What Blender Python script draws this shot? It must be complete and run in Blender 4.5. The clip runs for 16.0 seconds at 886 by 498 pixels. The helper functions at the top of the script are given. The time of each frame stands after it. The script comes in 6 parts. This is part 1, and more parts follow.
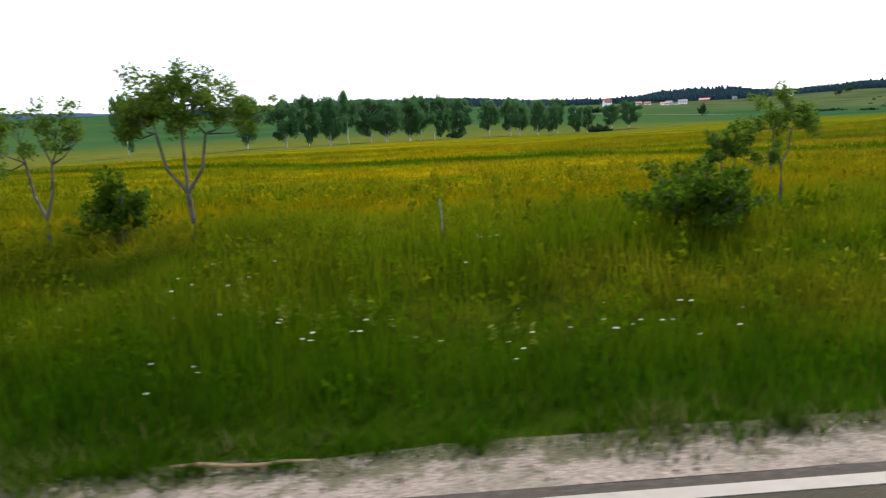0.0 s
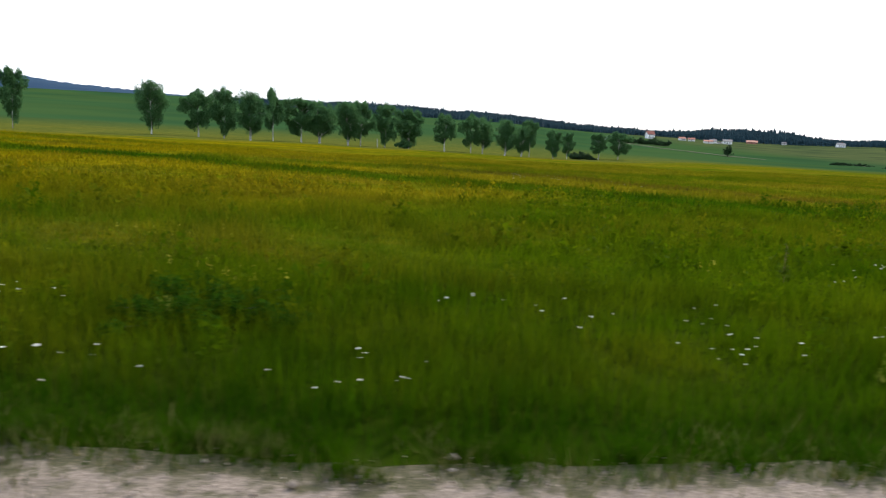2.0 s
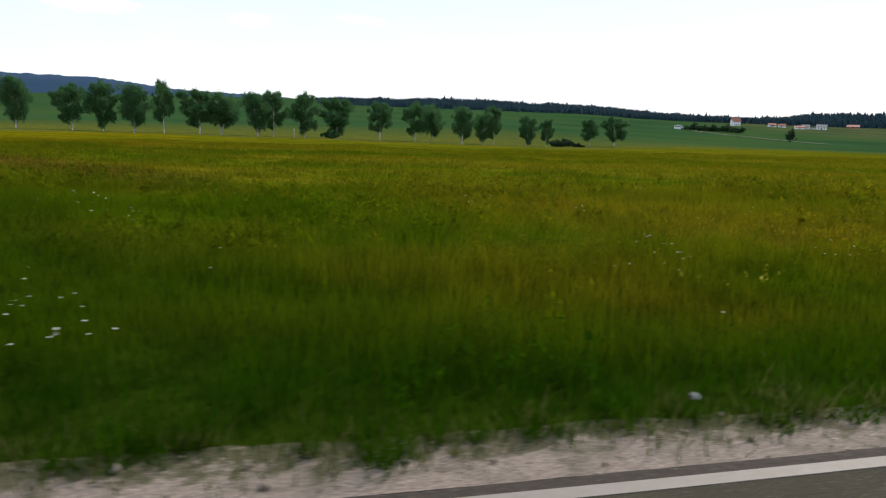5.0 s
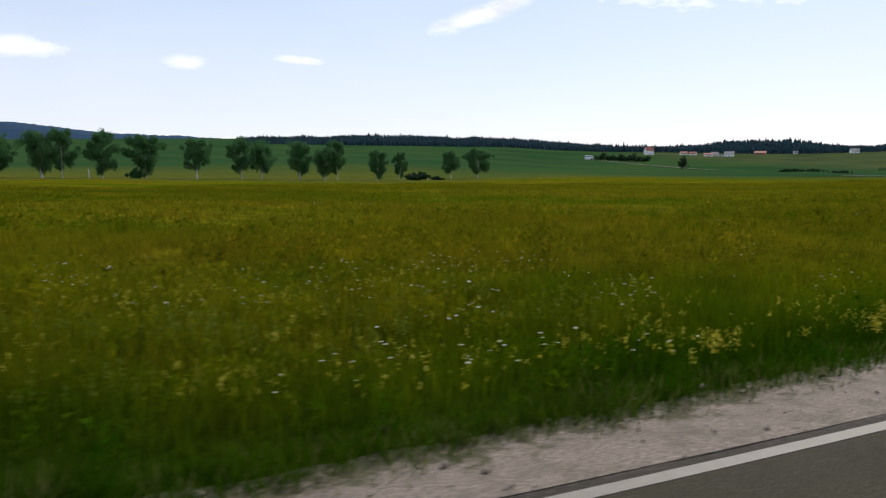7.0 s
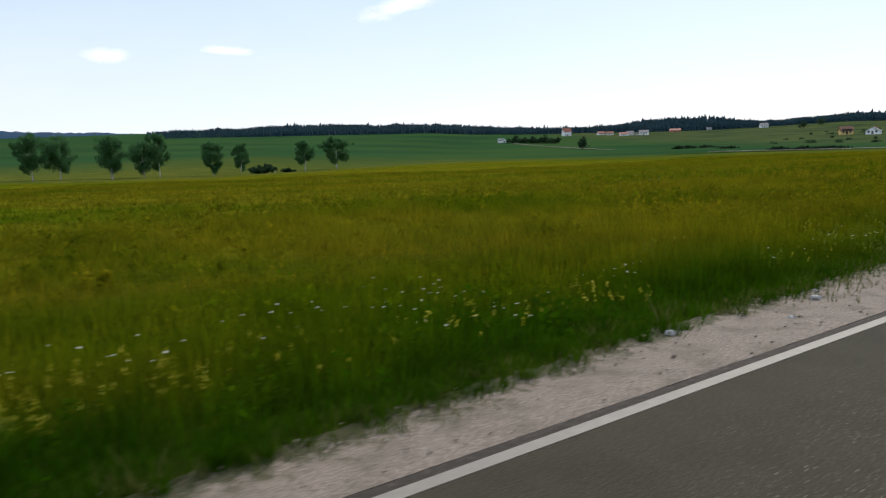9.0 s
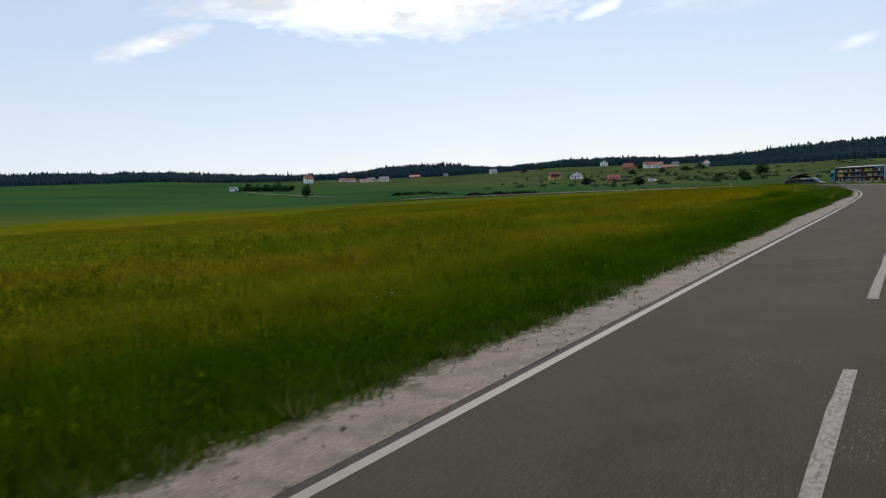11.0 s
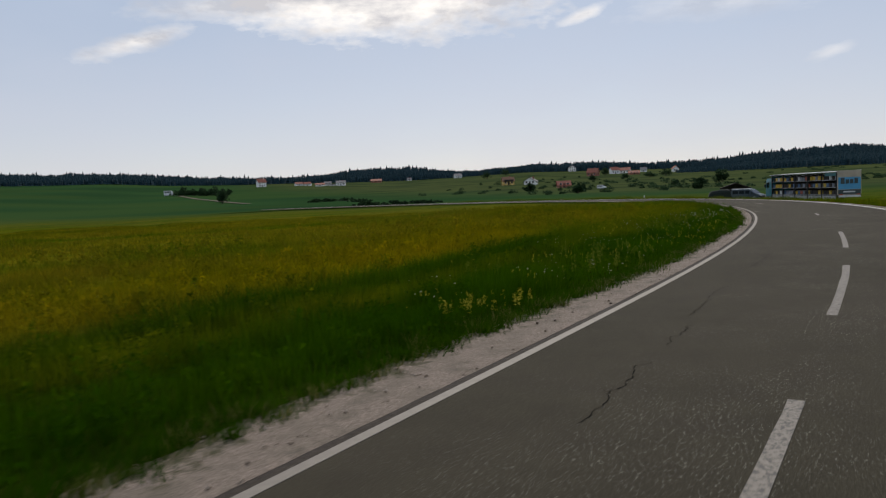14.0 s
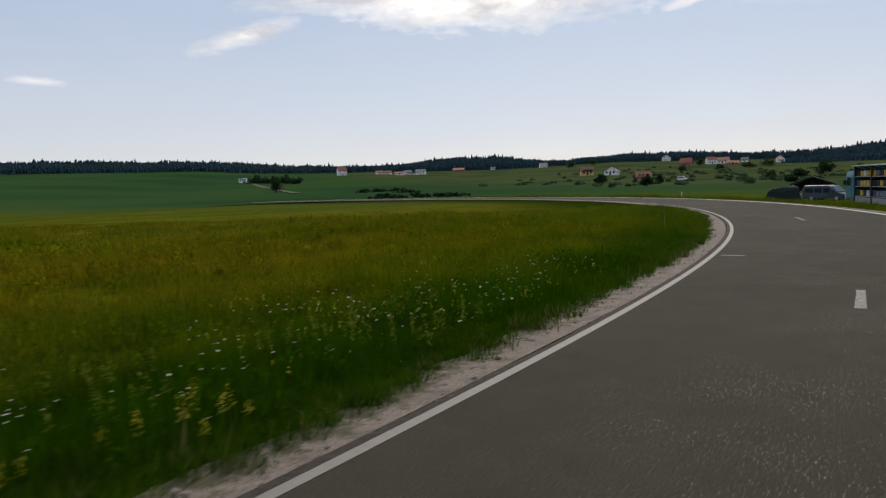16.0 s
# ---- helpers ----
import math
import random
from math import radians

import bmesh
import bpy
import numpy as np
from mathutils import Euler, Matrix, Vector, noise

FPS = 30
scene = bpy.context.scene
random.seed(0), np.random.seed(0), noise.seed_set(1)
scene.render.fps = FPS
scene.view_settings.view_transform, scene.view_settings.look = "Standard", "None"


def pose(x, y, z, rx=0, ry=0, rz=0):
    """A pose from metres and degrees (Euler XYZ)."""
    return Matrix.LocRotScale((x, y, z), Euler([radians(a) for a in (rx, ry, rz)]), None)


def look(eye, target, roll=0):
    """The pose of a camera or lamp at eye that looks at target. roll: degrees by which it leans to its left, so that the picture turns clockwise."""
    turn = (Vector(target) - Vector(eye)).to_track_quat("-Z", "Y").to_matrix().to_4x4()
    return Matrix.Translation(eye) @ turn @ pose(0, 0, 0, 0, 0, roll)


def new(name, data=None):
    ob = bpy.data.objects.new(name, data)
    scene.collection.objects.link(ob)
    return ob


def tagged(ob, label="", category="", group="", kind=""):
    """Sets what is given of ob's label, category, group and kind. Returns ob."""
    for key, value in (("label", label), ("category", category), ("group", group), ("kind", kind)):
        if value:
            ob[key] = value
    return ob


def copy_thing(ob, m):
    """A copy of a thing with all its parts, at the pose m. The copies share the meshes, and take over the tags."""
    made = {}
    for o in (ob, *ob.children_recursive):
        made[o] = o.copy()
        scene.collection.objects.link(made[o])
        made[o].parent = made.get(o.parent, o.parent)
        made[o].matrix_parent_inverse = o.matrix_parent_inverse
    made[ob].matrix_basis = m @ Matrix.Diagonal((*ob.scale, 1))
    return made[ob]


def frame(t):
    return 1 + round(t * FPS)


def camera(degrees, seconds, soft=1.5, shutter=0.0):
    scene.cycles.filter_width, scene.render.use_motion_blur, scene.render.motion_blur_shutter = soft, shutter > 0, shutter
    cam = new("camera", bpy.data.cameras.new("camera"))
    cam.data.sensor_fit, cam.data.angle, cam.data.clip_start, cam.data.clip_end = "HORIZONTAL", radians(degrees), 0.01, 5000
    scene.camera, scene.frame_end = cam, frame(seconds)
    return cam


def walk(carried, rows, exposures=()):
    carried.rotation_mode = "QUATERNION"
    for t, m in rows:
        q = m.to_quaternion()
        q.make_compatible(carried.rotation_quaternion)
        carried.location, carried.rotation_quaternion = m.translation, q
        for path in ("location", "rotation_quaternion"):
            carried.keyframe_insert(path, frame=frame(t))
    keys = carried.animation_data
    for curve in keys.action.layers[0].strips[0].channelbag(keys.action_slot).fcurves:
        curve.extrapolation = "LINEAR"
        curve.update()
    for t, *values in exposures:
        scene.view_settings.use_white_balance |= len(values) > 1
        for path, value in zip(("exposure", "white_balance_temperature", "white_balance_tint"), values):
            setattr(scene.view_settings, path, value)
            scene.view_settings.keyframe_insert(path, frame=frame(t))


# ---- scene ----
cam = camera(63.68, 16.0, soft=1.2, shutter=0.10)
PATH = [
    (0.00, look((-0.001, -0.011, 1.850), (1.095, 9.786, 0.173), -2.83)),
    (0.50, look((5.627, -0.253, 1.850), (6.731, 9.544, 0.173), -0.86)),
    (1.00, look((11.384, -0.482, 1.850), (12.399, 9.379, 0.532), 2.63)),
    (1.50, look((17.265, -0.693, 1.850), (17.961, 9.163, 0.311), 2.27)),
    (2.00, look((23.261, -0.737, 1.850), (23.749, 9.135, 0.332), 3.37)),
    (2.50, look((29.354, -0.623, 1.850), (29.803, 9.291, 0.624), 2.93)),
    (3.00, look((35.515, -0.162, 1.850), (35.838, 9.813, 1.227), 5.13)),
    (3.50, look((41.690, 0.806, 1.850), (41.580, 10.767, 0.983), 3.86)),
    (4.00, look((47.846, 2.207, 1.850), (47.398, 12.102, 0.481), 2.15)),
    (4.20, look((50.304, 2.848, 1.850), (49.765, 12.696, 0.200), 1.07)),
    (4.60, look((55.200, 4.259, 1.850), (54.469, 14.095, 0.202), 1.30)),
    (5.00, look((60.065, 5.823, 1.850), (59.122, 15.642, 0.208), 1.84)),
    (5.40, look((64.888, 7.536, 1.850), (63.746, 17.336, 0.219), 2.51)),
    (5.80, look((69.672, 9.376, 1.850), (68.375, 19.159, 0.234), 3.10)),
    (6.10, look((73.231, 10.844, 1.850), (71.867, 20.620, 0.247), 3.38)),
    (6.30, look((75.585, 11.873, 1.850), (74.207, 21.649, 0.257), 3.44)),
    (6.50, look((77.932, 12.922, 1.850), (76.847, 22.756, 0.393), 1.93)),
    (7.00, look((83.770, 15.628, 1.850), (83.586, 25.561, 0.710), 0.27)),
    (7.50, look((89.532, 18.514, 1.850), (89.533, 28.419, 0.476), -2.21)),
    (8.00, look((95.171, 21.671, 1.850), (95.114, 31.524, 0.143), -3.42)),
    (8.50, look((100.761, 24.997, 1.850), (100.872, 34.832, 0.049), -3.45)),
    (9.00, look((106.336, 28.457, 1.850), (106.968, 38.348, 0.521), -1.81)),
    (9.50, look((111.933, 32.004, 1.850), (113.690, 41.751, 0.465), -2.16)),
    (10.00, look((117.585, 35.606, 1.850), (120.142, 45.206, 0.709), -3.26)),
    (10.20, look((119.859, 37.072, 1.850), (122.924, 46.531, 0.788), -3.25)),
    (10.60, look((124.426, 40.068, 1.850), (127.919, 49.392, 0.913), -3.10)),
    (11.00, look((129.041, 43.136, 1.850), (132.895, 52.327, 1.031), -2.79)),
    (11.40, look((133.731, 46.236, 1.850), (137.882, 55.307, 1.141), -2.43)),
    (11.80, look((138.491, 49.369, 1.850), (142.874, 58.337, 1.246), -2.11)),
    (12.10, look((142.099, 51.732, 1.850), (146.617, 60.638, 1.322), -1.96)),
    (12.30, look((144.522, 53.309, 1.850), (149.110, 62.182, 1.372), -1.93)),
    (12.50, look((146.956, 54.887, 1.850), (151.584, 63.741, 1.416), -2.00)),
    (13.00, look((153.078, 58.846, 1.850), (157.397, 67.842, 1.213), -2.09)),
    (13.50, look((159.223, 62.840, 1.850), (163.583, 71.830, 1.444), -1.95)),
    (14.00, look((165.368, 66.879, 1.850), (169.465, 75.968, 1.077), -2.39)),
    (14.50, look((171.461, 71.009, 1.850), (175.366, 80.156, 0.814), -2.54)),
    (15.00, look((177.499, 75.198, 1.850), (181.166, 84.459, 0.968), -1.91)),
    (15.50, look((183.388, 79.552, 1.850), (186.771, 88.930, 1.074), -2.43)),
    (16.00, look((189.090, 84.099, 1.850), (191.939, 93.644, 0.976), -1.85)),
]
walk(cam, PATH, [(0.0, 1.08, 6500, 10), (0.5, 0.78, 6500, 10), (1.0, 0.3, 6500, 9), (1.5, 0.33, 6500, 9.25), (2.0, 0.8, 6500, 9.5), (2.5, 0.08, 6600, 10), (3.0, -0.17, 6600, 10), (3.5, -0.2, 6600, 10), (4.0, 0.12, 6600, 10), (6.5, 0.5, 6500, 9.88), (7.0, 0.12, 6500, 9.94), (7.5, 0.15, 6500, 10), (8.0, 0.45, 6450, 9), (8.5, 0.42, 6400, 8), (9.0, 0.22, 6383, 7.67), (9.5, 0.12, 6366, 7.33), (10.0, 0.12, 6350, 7), (12.5, -0.44, 6520, 9.5), (13.0, -0.32, 6680, 10.9), (13.5, -0.52, 6680, 10.7), (14.0, -0.42, 6680, 10.6), (14.5, -0.15, 6680, 10.4), (15.0, -0.12, 6680, 10.3), (15.5, -0.2, 6680, 10.1), (16.0, -0.32, 6680, 10)])

# ---------------------------------------------------------------- light
world = bpy.data.worlds.new("world")
scene.world = world
world.use_nodes = True
wt = world.node_tree
wt.nodes.clear()


def wnode(kind, **inputs):
    n = wt.nodes.new(kind)
    for key, value in inputs.items():
        n.inputs[key].default_value = value
    return n


SUN_AZ, SUN_EL = radians(58), radians(38)
sky = wt.nodes.new("ShaderNodeTexSky")
sky.sky_type = "NISHITA"
sky.sun_disc = False
sky.sun_elevation, sky.sun_rotation = SUN_EL, math.pi / 2 - SUN_AZ
sky.altitude, sky.air_density, sky.dust_density, sky.ozone_density = 1000, 1.0, 1.0, 1.5
coord = wt.nodes.new("ShaderNodeTexCoord")
# clouds: soft ragged patches by their bearing and height, under a thin veil
sep = wt.nodes.new("ShaderNodeSeparateXYZ")
wt.links.new(coord.outputs["Generated"], sep.inputs[0])


def wmath(op, a, b=None, c=None):
    m = wt.nodes.new("ShaderNodeMath")
    m.operation = op
    for k, val in enumerate((a, b, c)):
        if isinstance(val, (int, float)):
            m.inputs[k].default_value = val
        elif val is not None:
            wt.links.new(val, m.inputs[k])
    return m.outputs[0]


bearing = wmath("MULTIPLY", wmath("ARCTAN2", sep.outputs["Y"], sep.outputs["X"]), 57.29578)
rise = wmath("MULTIPLY", wmath("ARCSINE", sep.outputs["Z"]), 57.29578)
chart = wt.nodes.new("ShaderNodeCombineXYZ")
wt.links.new(bearing, chart.inputs[0])
wt.links.new(wmath("MULTIPLY", rise, 2.4), chart.inputs[1])
rag = wnode("ShaderNodeTexNoise", Scale=0.28, Detail=6.0, Roughness=0.6)
wt.links.new(chart.outputs[0], rag.inputs["Vector"])
soft = wnode("ShaderNodeTexNoise", Scale=0.09, Detail=4.0, Roughness=0.55)
wt.links.new(chart.outputs[0], soft.inputs["Vector"])
frill = wnode("ShaderNodeTexNoise", Scale=0.8, Detail=4.0, Roughness=0.5)
wt.links.new(chart.outputs[0], frill.inputs["Vector"])
rough_edge = wmath("ADD", wmath("MULTIPLY_ADD", rag.outputs["Fac"], 1.7, -0.85), wmath("MULTIPLY_ADD", frill.outputs["Fac"], 0.9, -0.45))
# bearing, height, half width, half height, slope, density
CLOUDS = [(87.8, 11.8, 4.2, 0.8, -0.30, 0.85), (71.5, 16.5, 16.0, 4.3, 0.05, 0.95), (59.5, 15.6, 9.4, 2.2, -0.12, 0.85), (81.5, 14.6, 6.5, 1.2, -0.1, 0.7),
          (110.6, 7.55, 1.5, 0.55, 0, 0.42), (102.4, 8.1, 2.0, 0.32, 0.05, 0.45), (121.3, 8.0, 3.0, 0.7, 0, 0.55), (54.0, 13.1, 2.0, 0.5, -0.3, 0.7),
          (37, 8.7, 1.4, 0.5, -0.2, 0.35), (43.5, 13.0, 7.5, 1.3, 0, 0.3), (94, 20.5, 17, 3, 0, 0.6), (28, 18, 15, 3, 0, 0.5), (-60, 30, 40, 9, 0, 0.7), (170, 28, 35, 8, 0, 0.7)]
total = None
for az, el, hw, hh, tilt, dense in CLOUDS:
    du = wmath("SUBTRACT", bearing, az)
    dv = wmath("SUBTRACT", wmath("SUBTRACT", rise, el), wmath("MULTIPLY", du, tilt))
    far = wmath("SQRT", wmath("ADD", wmath("POWER", wmath("MULTIPLY", du, 1 / hw), 2.0), wmath("POWER", wmath("MULTIPLY", dv, 1 / hh), 2.0)))
    near = wmath("SUBTRACT", 1.15, wmath("ADD", far, wmath("MULTIPLY", rough_edge, 0.5 if hh > 1.8 else 0.8)))
    m = wt.nodes.new("ShaderNodeClamp")
    wt.links.new(wmath("MULTIPLY", near, (2.1 if hh > 4 and dense > 0.9 else 1.05) * dense), m.inputs[0])
    m.inputs["Max"].default_value = dense
    total = m.outputs[0] if total is None else wmath("MAXIMUM", total, m.outputs[0])
veil = wmath("MULTIPLY_ADD", soft.outputs["Fac"], 0.3, 0.6)
mixv = wt.nodes.new("ShaderNodeMixRGB")
haze = wt.nodes.new("ShaderNodeValToRGB")
haze.color_ramp.elements[0].position, haze.color_ramp.elements[0].color = 0.0, (0.82, 0.82, 0.90, 1)
haze.color_ramp.elements[1].position, haze.color_ramp.elements[1].color = 0.6, (0.59, 0.70, 0.89, 1)
wt.links.new(wmath("MULTIPLY", rise, 0.04), haze.inputs[0])
lit = wt.nodes.new("ShaderNodeMixRGB")
lit.blend_type = "MULTIPLY"
lit.inputs["Fac"].default_value = 1.0
lit.inputs["Color2"].default_value = (10.0, 10.0, 10.0, 1)
wt.links.new(haze.outputs[0], lit.inputs["Color1"])
wt.links.new(lit.outputs[0], mixv.inputs["Color2"])
wt.links.new(veil, mixv.inputs["Fac"])
wt.links.new(sky.outputs[0], mixv.inputs["Color1"])
lump = wt.nodes.new("ShaderNodeValToRGB")
lump.color_ramp.elements[0].position, lump.color_ramp.elements[0].color = 0.40, (0.56, 0.56, 0.6, 1)
lump.color_ramp.elements[1].position, lump.color_ramp.elements[1].color = 0.545, (1.0, 0.965, 0.94, 1)
belly = wmath("MULTIPLY", wmath("MAXIMUM", wmath("SUBTRACT", rise, 13.6), 0.0), 0.03)
wt.links.new(wmath("SUBTRACT", wmath("ADD", wmath("MULTIPLY", soft.outputs["Fac"], 0.5), wmath("MULTIPLY", rag.outputs["Fac"], 0.5)), wmath("MINIMUM", belly, 0.09)), lump.inputs[0])
bright = wt.nodes.new("ShaderNodeMixRGB")
bright.blend_type = "MULTIPLY"
bright.inputs["Fac"].default_value = 1.0
bright.inputs["Color2"].default_value = (13.5, 13.5, 13.3, 1)
wt.links.new(lump.outputs[0], bright.inputs["Color1"])
mixw = wt.nodes.new("ShaderNodeMixRGB")
wt.links.new(total, mixw.inputs["Fac"])
wt.links.new(mixv.outputs[0], mixw.inputs["Color1"])
wt.links.new(bright.outputs[0], mixw.inputs["Color2"])
back = wnode("ShaderNodeBackground", Strength=0.11)
wt.links.new(mixw.outputs[0], back.inputs["Color"])
wout = wt.nodes.new("ShaderNodeOutputWorld")
wt.links.new(back.outputs[0], wout.inputs[0])

sun = new("sun", bpy.data.lights.new("sun", "SUN"))
sun.data.energy, sun.data.angle, sun.data.color = 3.0, radians(8), (1.0, 0.93, 0.82)
sun.matrix_world = look((0, 0, 0), (-math.cos(SUN_AZ) * math.cos(SUN_EL), -math.sin(SUN_AZ) * math.cos(SUN_EL), -math.sin(SUN_EL)))


# ---------------------------------------------------------------- materials
class Nodes:
    """A short hand for one node material."""

    def __init__(self, name):
        self.mat = bpy.data.materials.new(name)
        self.mat.use_nodes = True
        self.t = self.mat.node_tree
        self.bsdf = self.t.nodes["Principled BSDF"]
        self.pos = self.t.nodes.new("ShaderNodeNewGeometry")

    def link(self, a, b):
        self.t.links.new(a, b)

    def noise(self, scale, detail=4.0, rough=0.55, stretch=None, turn=0.0, where=None):
        v = where or self.pos.outputs["Position"]
        if stretch:
            mp = self.t.nodes.new("ShaderNodeMapping")
            mp.inputs["Rotation"].default_value = (0, 0, turn)
            mp.inputs["Scale"].default_value = stretch
            self.link(v, mp.inputs["Vector"])
            v = mp.outputs[0]
        n = self.t.nodes.new("ShaderNodeTexNoise")
        n.inputs["Scale"].default_value, n.inputs["Detail"].default_value, n.inputs["Roughness"].default_value = scale, detail, rough
        self.link(v, n.inputs["Vector"])
        return n.outputs["Fac"]

    def ramp(self, fac, *stops):
        r = self.t.nodes.new("ShaderNodeValToRGB")
        e = r.color_ramp.elements
        while len(e) < len(stops):
            e.new(0.5)
        for k, (at, c) in enumerate(stops):
            e[k].position = at
            e[k].color = (*c, 1) if not isinstance(c, (int, float)) else (c, c, c, 1)
        self.link(fac, r.inputs[0])
        return r.outputs[0]

    def mix(self, fac, a, b, mode="MIX"):
        m = self.t.nodes.new("ShaderNodeMixRGB")
        m.blend_type = mode
        for key, val in (("Fac", fac), ("Color1", a), ("Color2", b)):
            if isinstance(val, (int, float)):
                m.inputs[key].default_value = val
            elif isinstance(val, tuple):
                m.inputs[key].default_value = (*val, 1)
            else:
                self.link(val, m.inputs[key])
        return m.outputs[0]

    def math(self, op, a, b=None, c=None):
        m = self.t.nodes.new("ShaderNodeMath")
        m.operation = op
        for k, val in enumerate((a, b, c)):
            if val is None:
                continue
            if isinstance(val, (int, float)):
                m.inputs[k].default_value = val
            else:
                self.link(val, m.inputs[k])
        return m.outputs[0]

    def bump(self, height, strength=0.4, distance=0.02):
        b = self.t.nodes.new("ShaderNodeBump")
        b.inputs["Strength"].default_value, b.inputs["Distance"].default_value = strength, distance
        self.link(height, b.inputs["Height"])
        self.link(b.outputs[0], self.bsdf.inputs["Normal"])

    def thin(self, colour, rough, share):
        """A leaf or blade: part of the light passes through."""
        self.done(colour, rough, 0, 0.012)
        tr = self.t.nodes.new("ShaderNodeBsdfTranslucent")
        self.link(colour, tr.inputs["Color"])
        mx = self.t.nodes.new("ShaderNodeMixShader")
        mx.inputs[0].default_value = share
        self.link(self.bsdf.outputs[0], mx.inputs[1])
        self.link(tr.outputs[0], mx.inputs[2])
        self.link(mx.outputs[0], self.t.nodes["Material Output"].inputs["Surface"])
        return self.mat

    def done(self, colour, rough=0.7, metal=0.0, spec=0.5):
        if isinstance(colour, tuple):
            self.bsdf.inputs["Base Color"].default_value = (*colour, 1)
        else:
            self.link(colour, self.bsdf.inputs["Base Color"])
        if isinstance(rough, (int, float)):
            self.bsdf.inputs["Roughness"].default_value = rough
        else:
            self.link(rough, self.bsdf.inputs["Roughness"])
        self.bsdf.inputs["Metallic"].default_value = metal
        self.bsdf.inputs["Specular IOR Level"].default_value = spec
        return self.mat


def plain(name, colour, rough=0.5, metal=0.0):
    return Nodes(name).done(colour, rough, metal)


def worn(name, colour, rough=0.6, metal=0.0, dirt=0.25, scale=1.5, spec=0.5):
    """Paint, plaster, sheet or wood: a colour with soft stains and a fine grain."""
    n = Nodes(name)
    a = n.noise(scale, 5)
    b = n.noise(scale * 14, 3)
    dark = tuple(c * (1 - dirt) for c in colour)
    lite = tuple(min(1.0, c * (1 + dirt * 0.35)) for c in colour)
    c = n.ramp(a, (0.3, dark), (0.55, colour), (0.75, lite))
    c = n.mix(n.math("MULTIPLY", b, 0.25 * dirt), c, (0.05, 0.045, 0.035))
    n.bump(b, 0.15, 0.01)
    return n.done(c, n.math("MULTIPLY_ADD", a, 0.2, rough - 0.1), metal, spec)


def meadow_colour(n):
    """The plants' colour over the plain: green by the road, yellow-flowered and brownish further in, a greener ditch, green slopes."""
    pos = n.pos.outputs["Position"]
    big = n.noise(0.035, 3, 0.5, (1, 2.2, 0), 0.5)
    mid = n.noise(0.16, 4, 0.6, (1, 1.8, 0), 0.5)
    fine = n.noise(2.2, 3, 0.6)
    green = n.ramp(mid, (0.3, (0.036, 0.076, 0.001)), (0.55, (0.058, 0.1, 0.0015)), (0.75, (0.095, 0.128, 0.002)))
    yellow = n.ramp(mid, (0.28, (0.125, 0.115, 0.002)), (0.5, (0.178, 0.142, 0.002)), (0.75, (0.225, 0.17, 0.002)))
    brown = n.ramp(mid, (0.3, (0.088, 0.1, 0.006)), (0.55, (0.135, 0.126, 0.007)), (0.75, (0.19, 0.154, 0.009)))
    sp = n.t.nodes.new("ShaderNodeSeparateXYZ")
    n.link(pos, sp.inputs[0])
    x, y = sp.outputs[0], sp.outputs[1]
    # how far into the meadow from the road; the green margin is wide in one stretch and narrow in the next
    at = n.t.nodes.new("ShaderNodeAttribute")
    at.attribute_name = "inset"
    margin = n.ramp(n.math("MULTIPLY", x, 0.005), (0.03, 0.13), (0.10, 0.17), (0.17, 0.27), (0.25, 0.24), (0.33, 0.075), (0.70, 0.065), (0.80, 0.085))
    jit = n.math("ADD", at.outputs["Fac"], n.math("MULTIPLY_ADD", big, 10.0, -5.0))
    f1 = n.ramp(n.math("ADD", n.math("SUBTRACT", n.math("MULTIPLY", jit, 0.01), margin), 0.3), (0.28, 0.0), (0.34, 1.0))
    # past the row of birches, and far out everywhere, the slopes are plain green
    row = n.math("ADD", n.math("MULTIPLY_ADD", x, -0.757, -84.1), n.math("MULTIPLY", y, 0.654))
    row = n.math("ADD", row, n.math("MULTIPLY_ADD", big, 40.0, -20.0))
    f2 = n.ramp(n.math("MULTIPLY_ADD", row, 0.005, 0.3), (0.42, 0.0), (0.85, 1.0))
    cx, cy = n.math("SUBTRACT", x, 100.0), n.math("SUBTRACT", y, 25.0)
    out = n.math("SQRT", n.math("ADD", n.math("MULTIPLY", cx, cx), n.math("MULTIPLY", cy, cy)))
    out = n.math("ADD", out, n.math("MULTIPLY_ADD", big, 80.0, -40.0))
    out = n.math("ADD", out, n.math("MULTIPLY", n.ramp(n.math("MULTIPLY", x, 0.005), (0.62, 0.0), (0.82, 1.0)), 75.0))
    f3 = n.ramp(n.math("MULTIPLY", out, 0.002), (0.40, 0.0), (0.66, 1.0))
    f2 = n.math("MAXIMUM", f2, f3)
    # the strongest flowering lies in the first stretch
    west = n.ramp(n.math("MULTIPLY", x, 0.005), (0.02, 1.0), (0.18, 0.2), (0.66, 0.1), (0.85, 0.2))
    # rank dark grass in the first metres beside the road
    rank = n.ramp(mid, (0.3, (0.013, 0.045, 0.0008)), (0.55, (0.022, 0.062, 0.001)), (0.78, (0.045, 0.085, 0.0015)))
    broad = n.ramp(n.math("MULTIPLY", x, 0.004), (0.40, 0.0), (0.5, 1.0), (0.72, 1.0), (0.79, 0.0))
    near = n.ramp(n.math("MULTIPLY", n.math("SUBTRACT", n.math("ADD", at.outputs["Fac"], n.math("MULTIPLY_ADD", mid, 3.0, -1.5)), n.math("MULTIPLY", broad, 2.2)), 0.1), (0.47, 0.0), (0.68, 1.0))
    near = n.math("MAXIMUM", near, n.ramp(n.math("MULTIPLY", x, 0.004), (0.78, 0.0), (0.84, 0.6)))
    green = n.mix(near, rank, green)
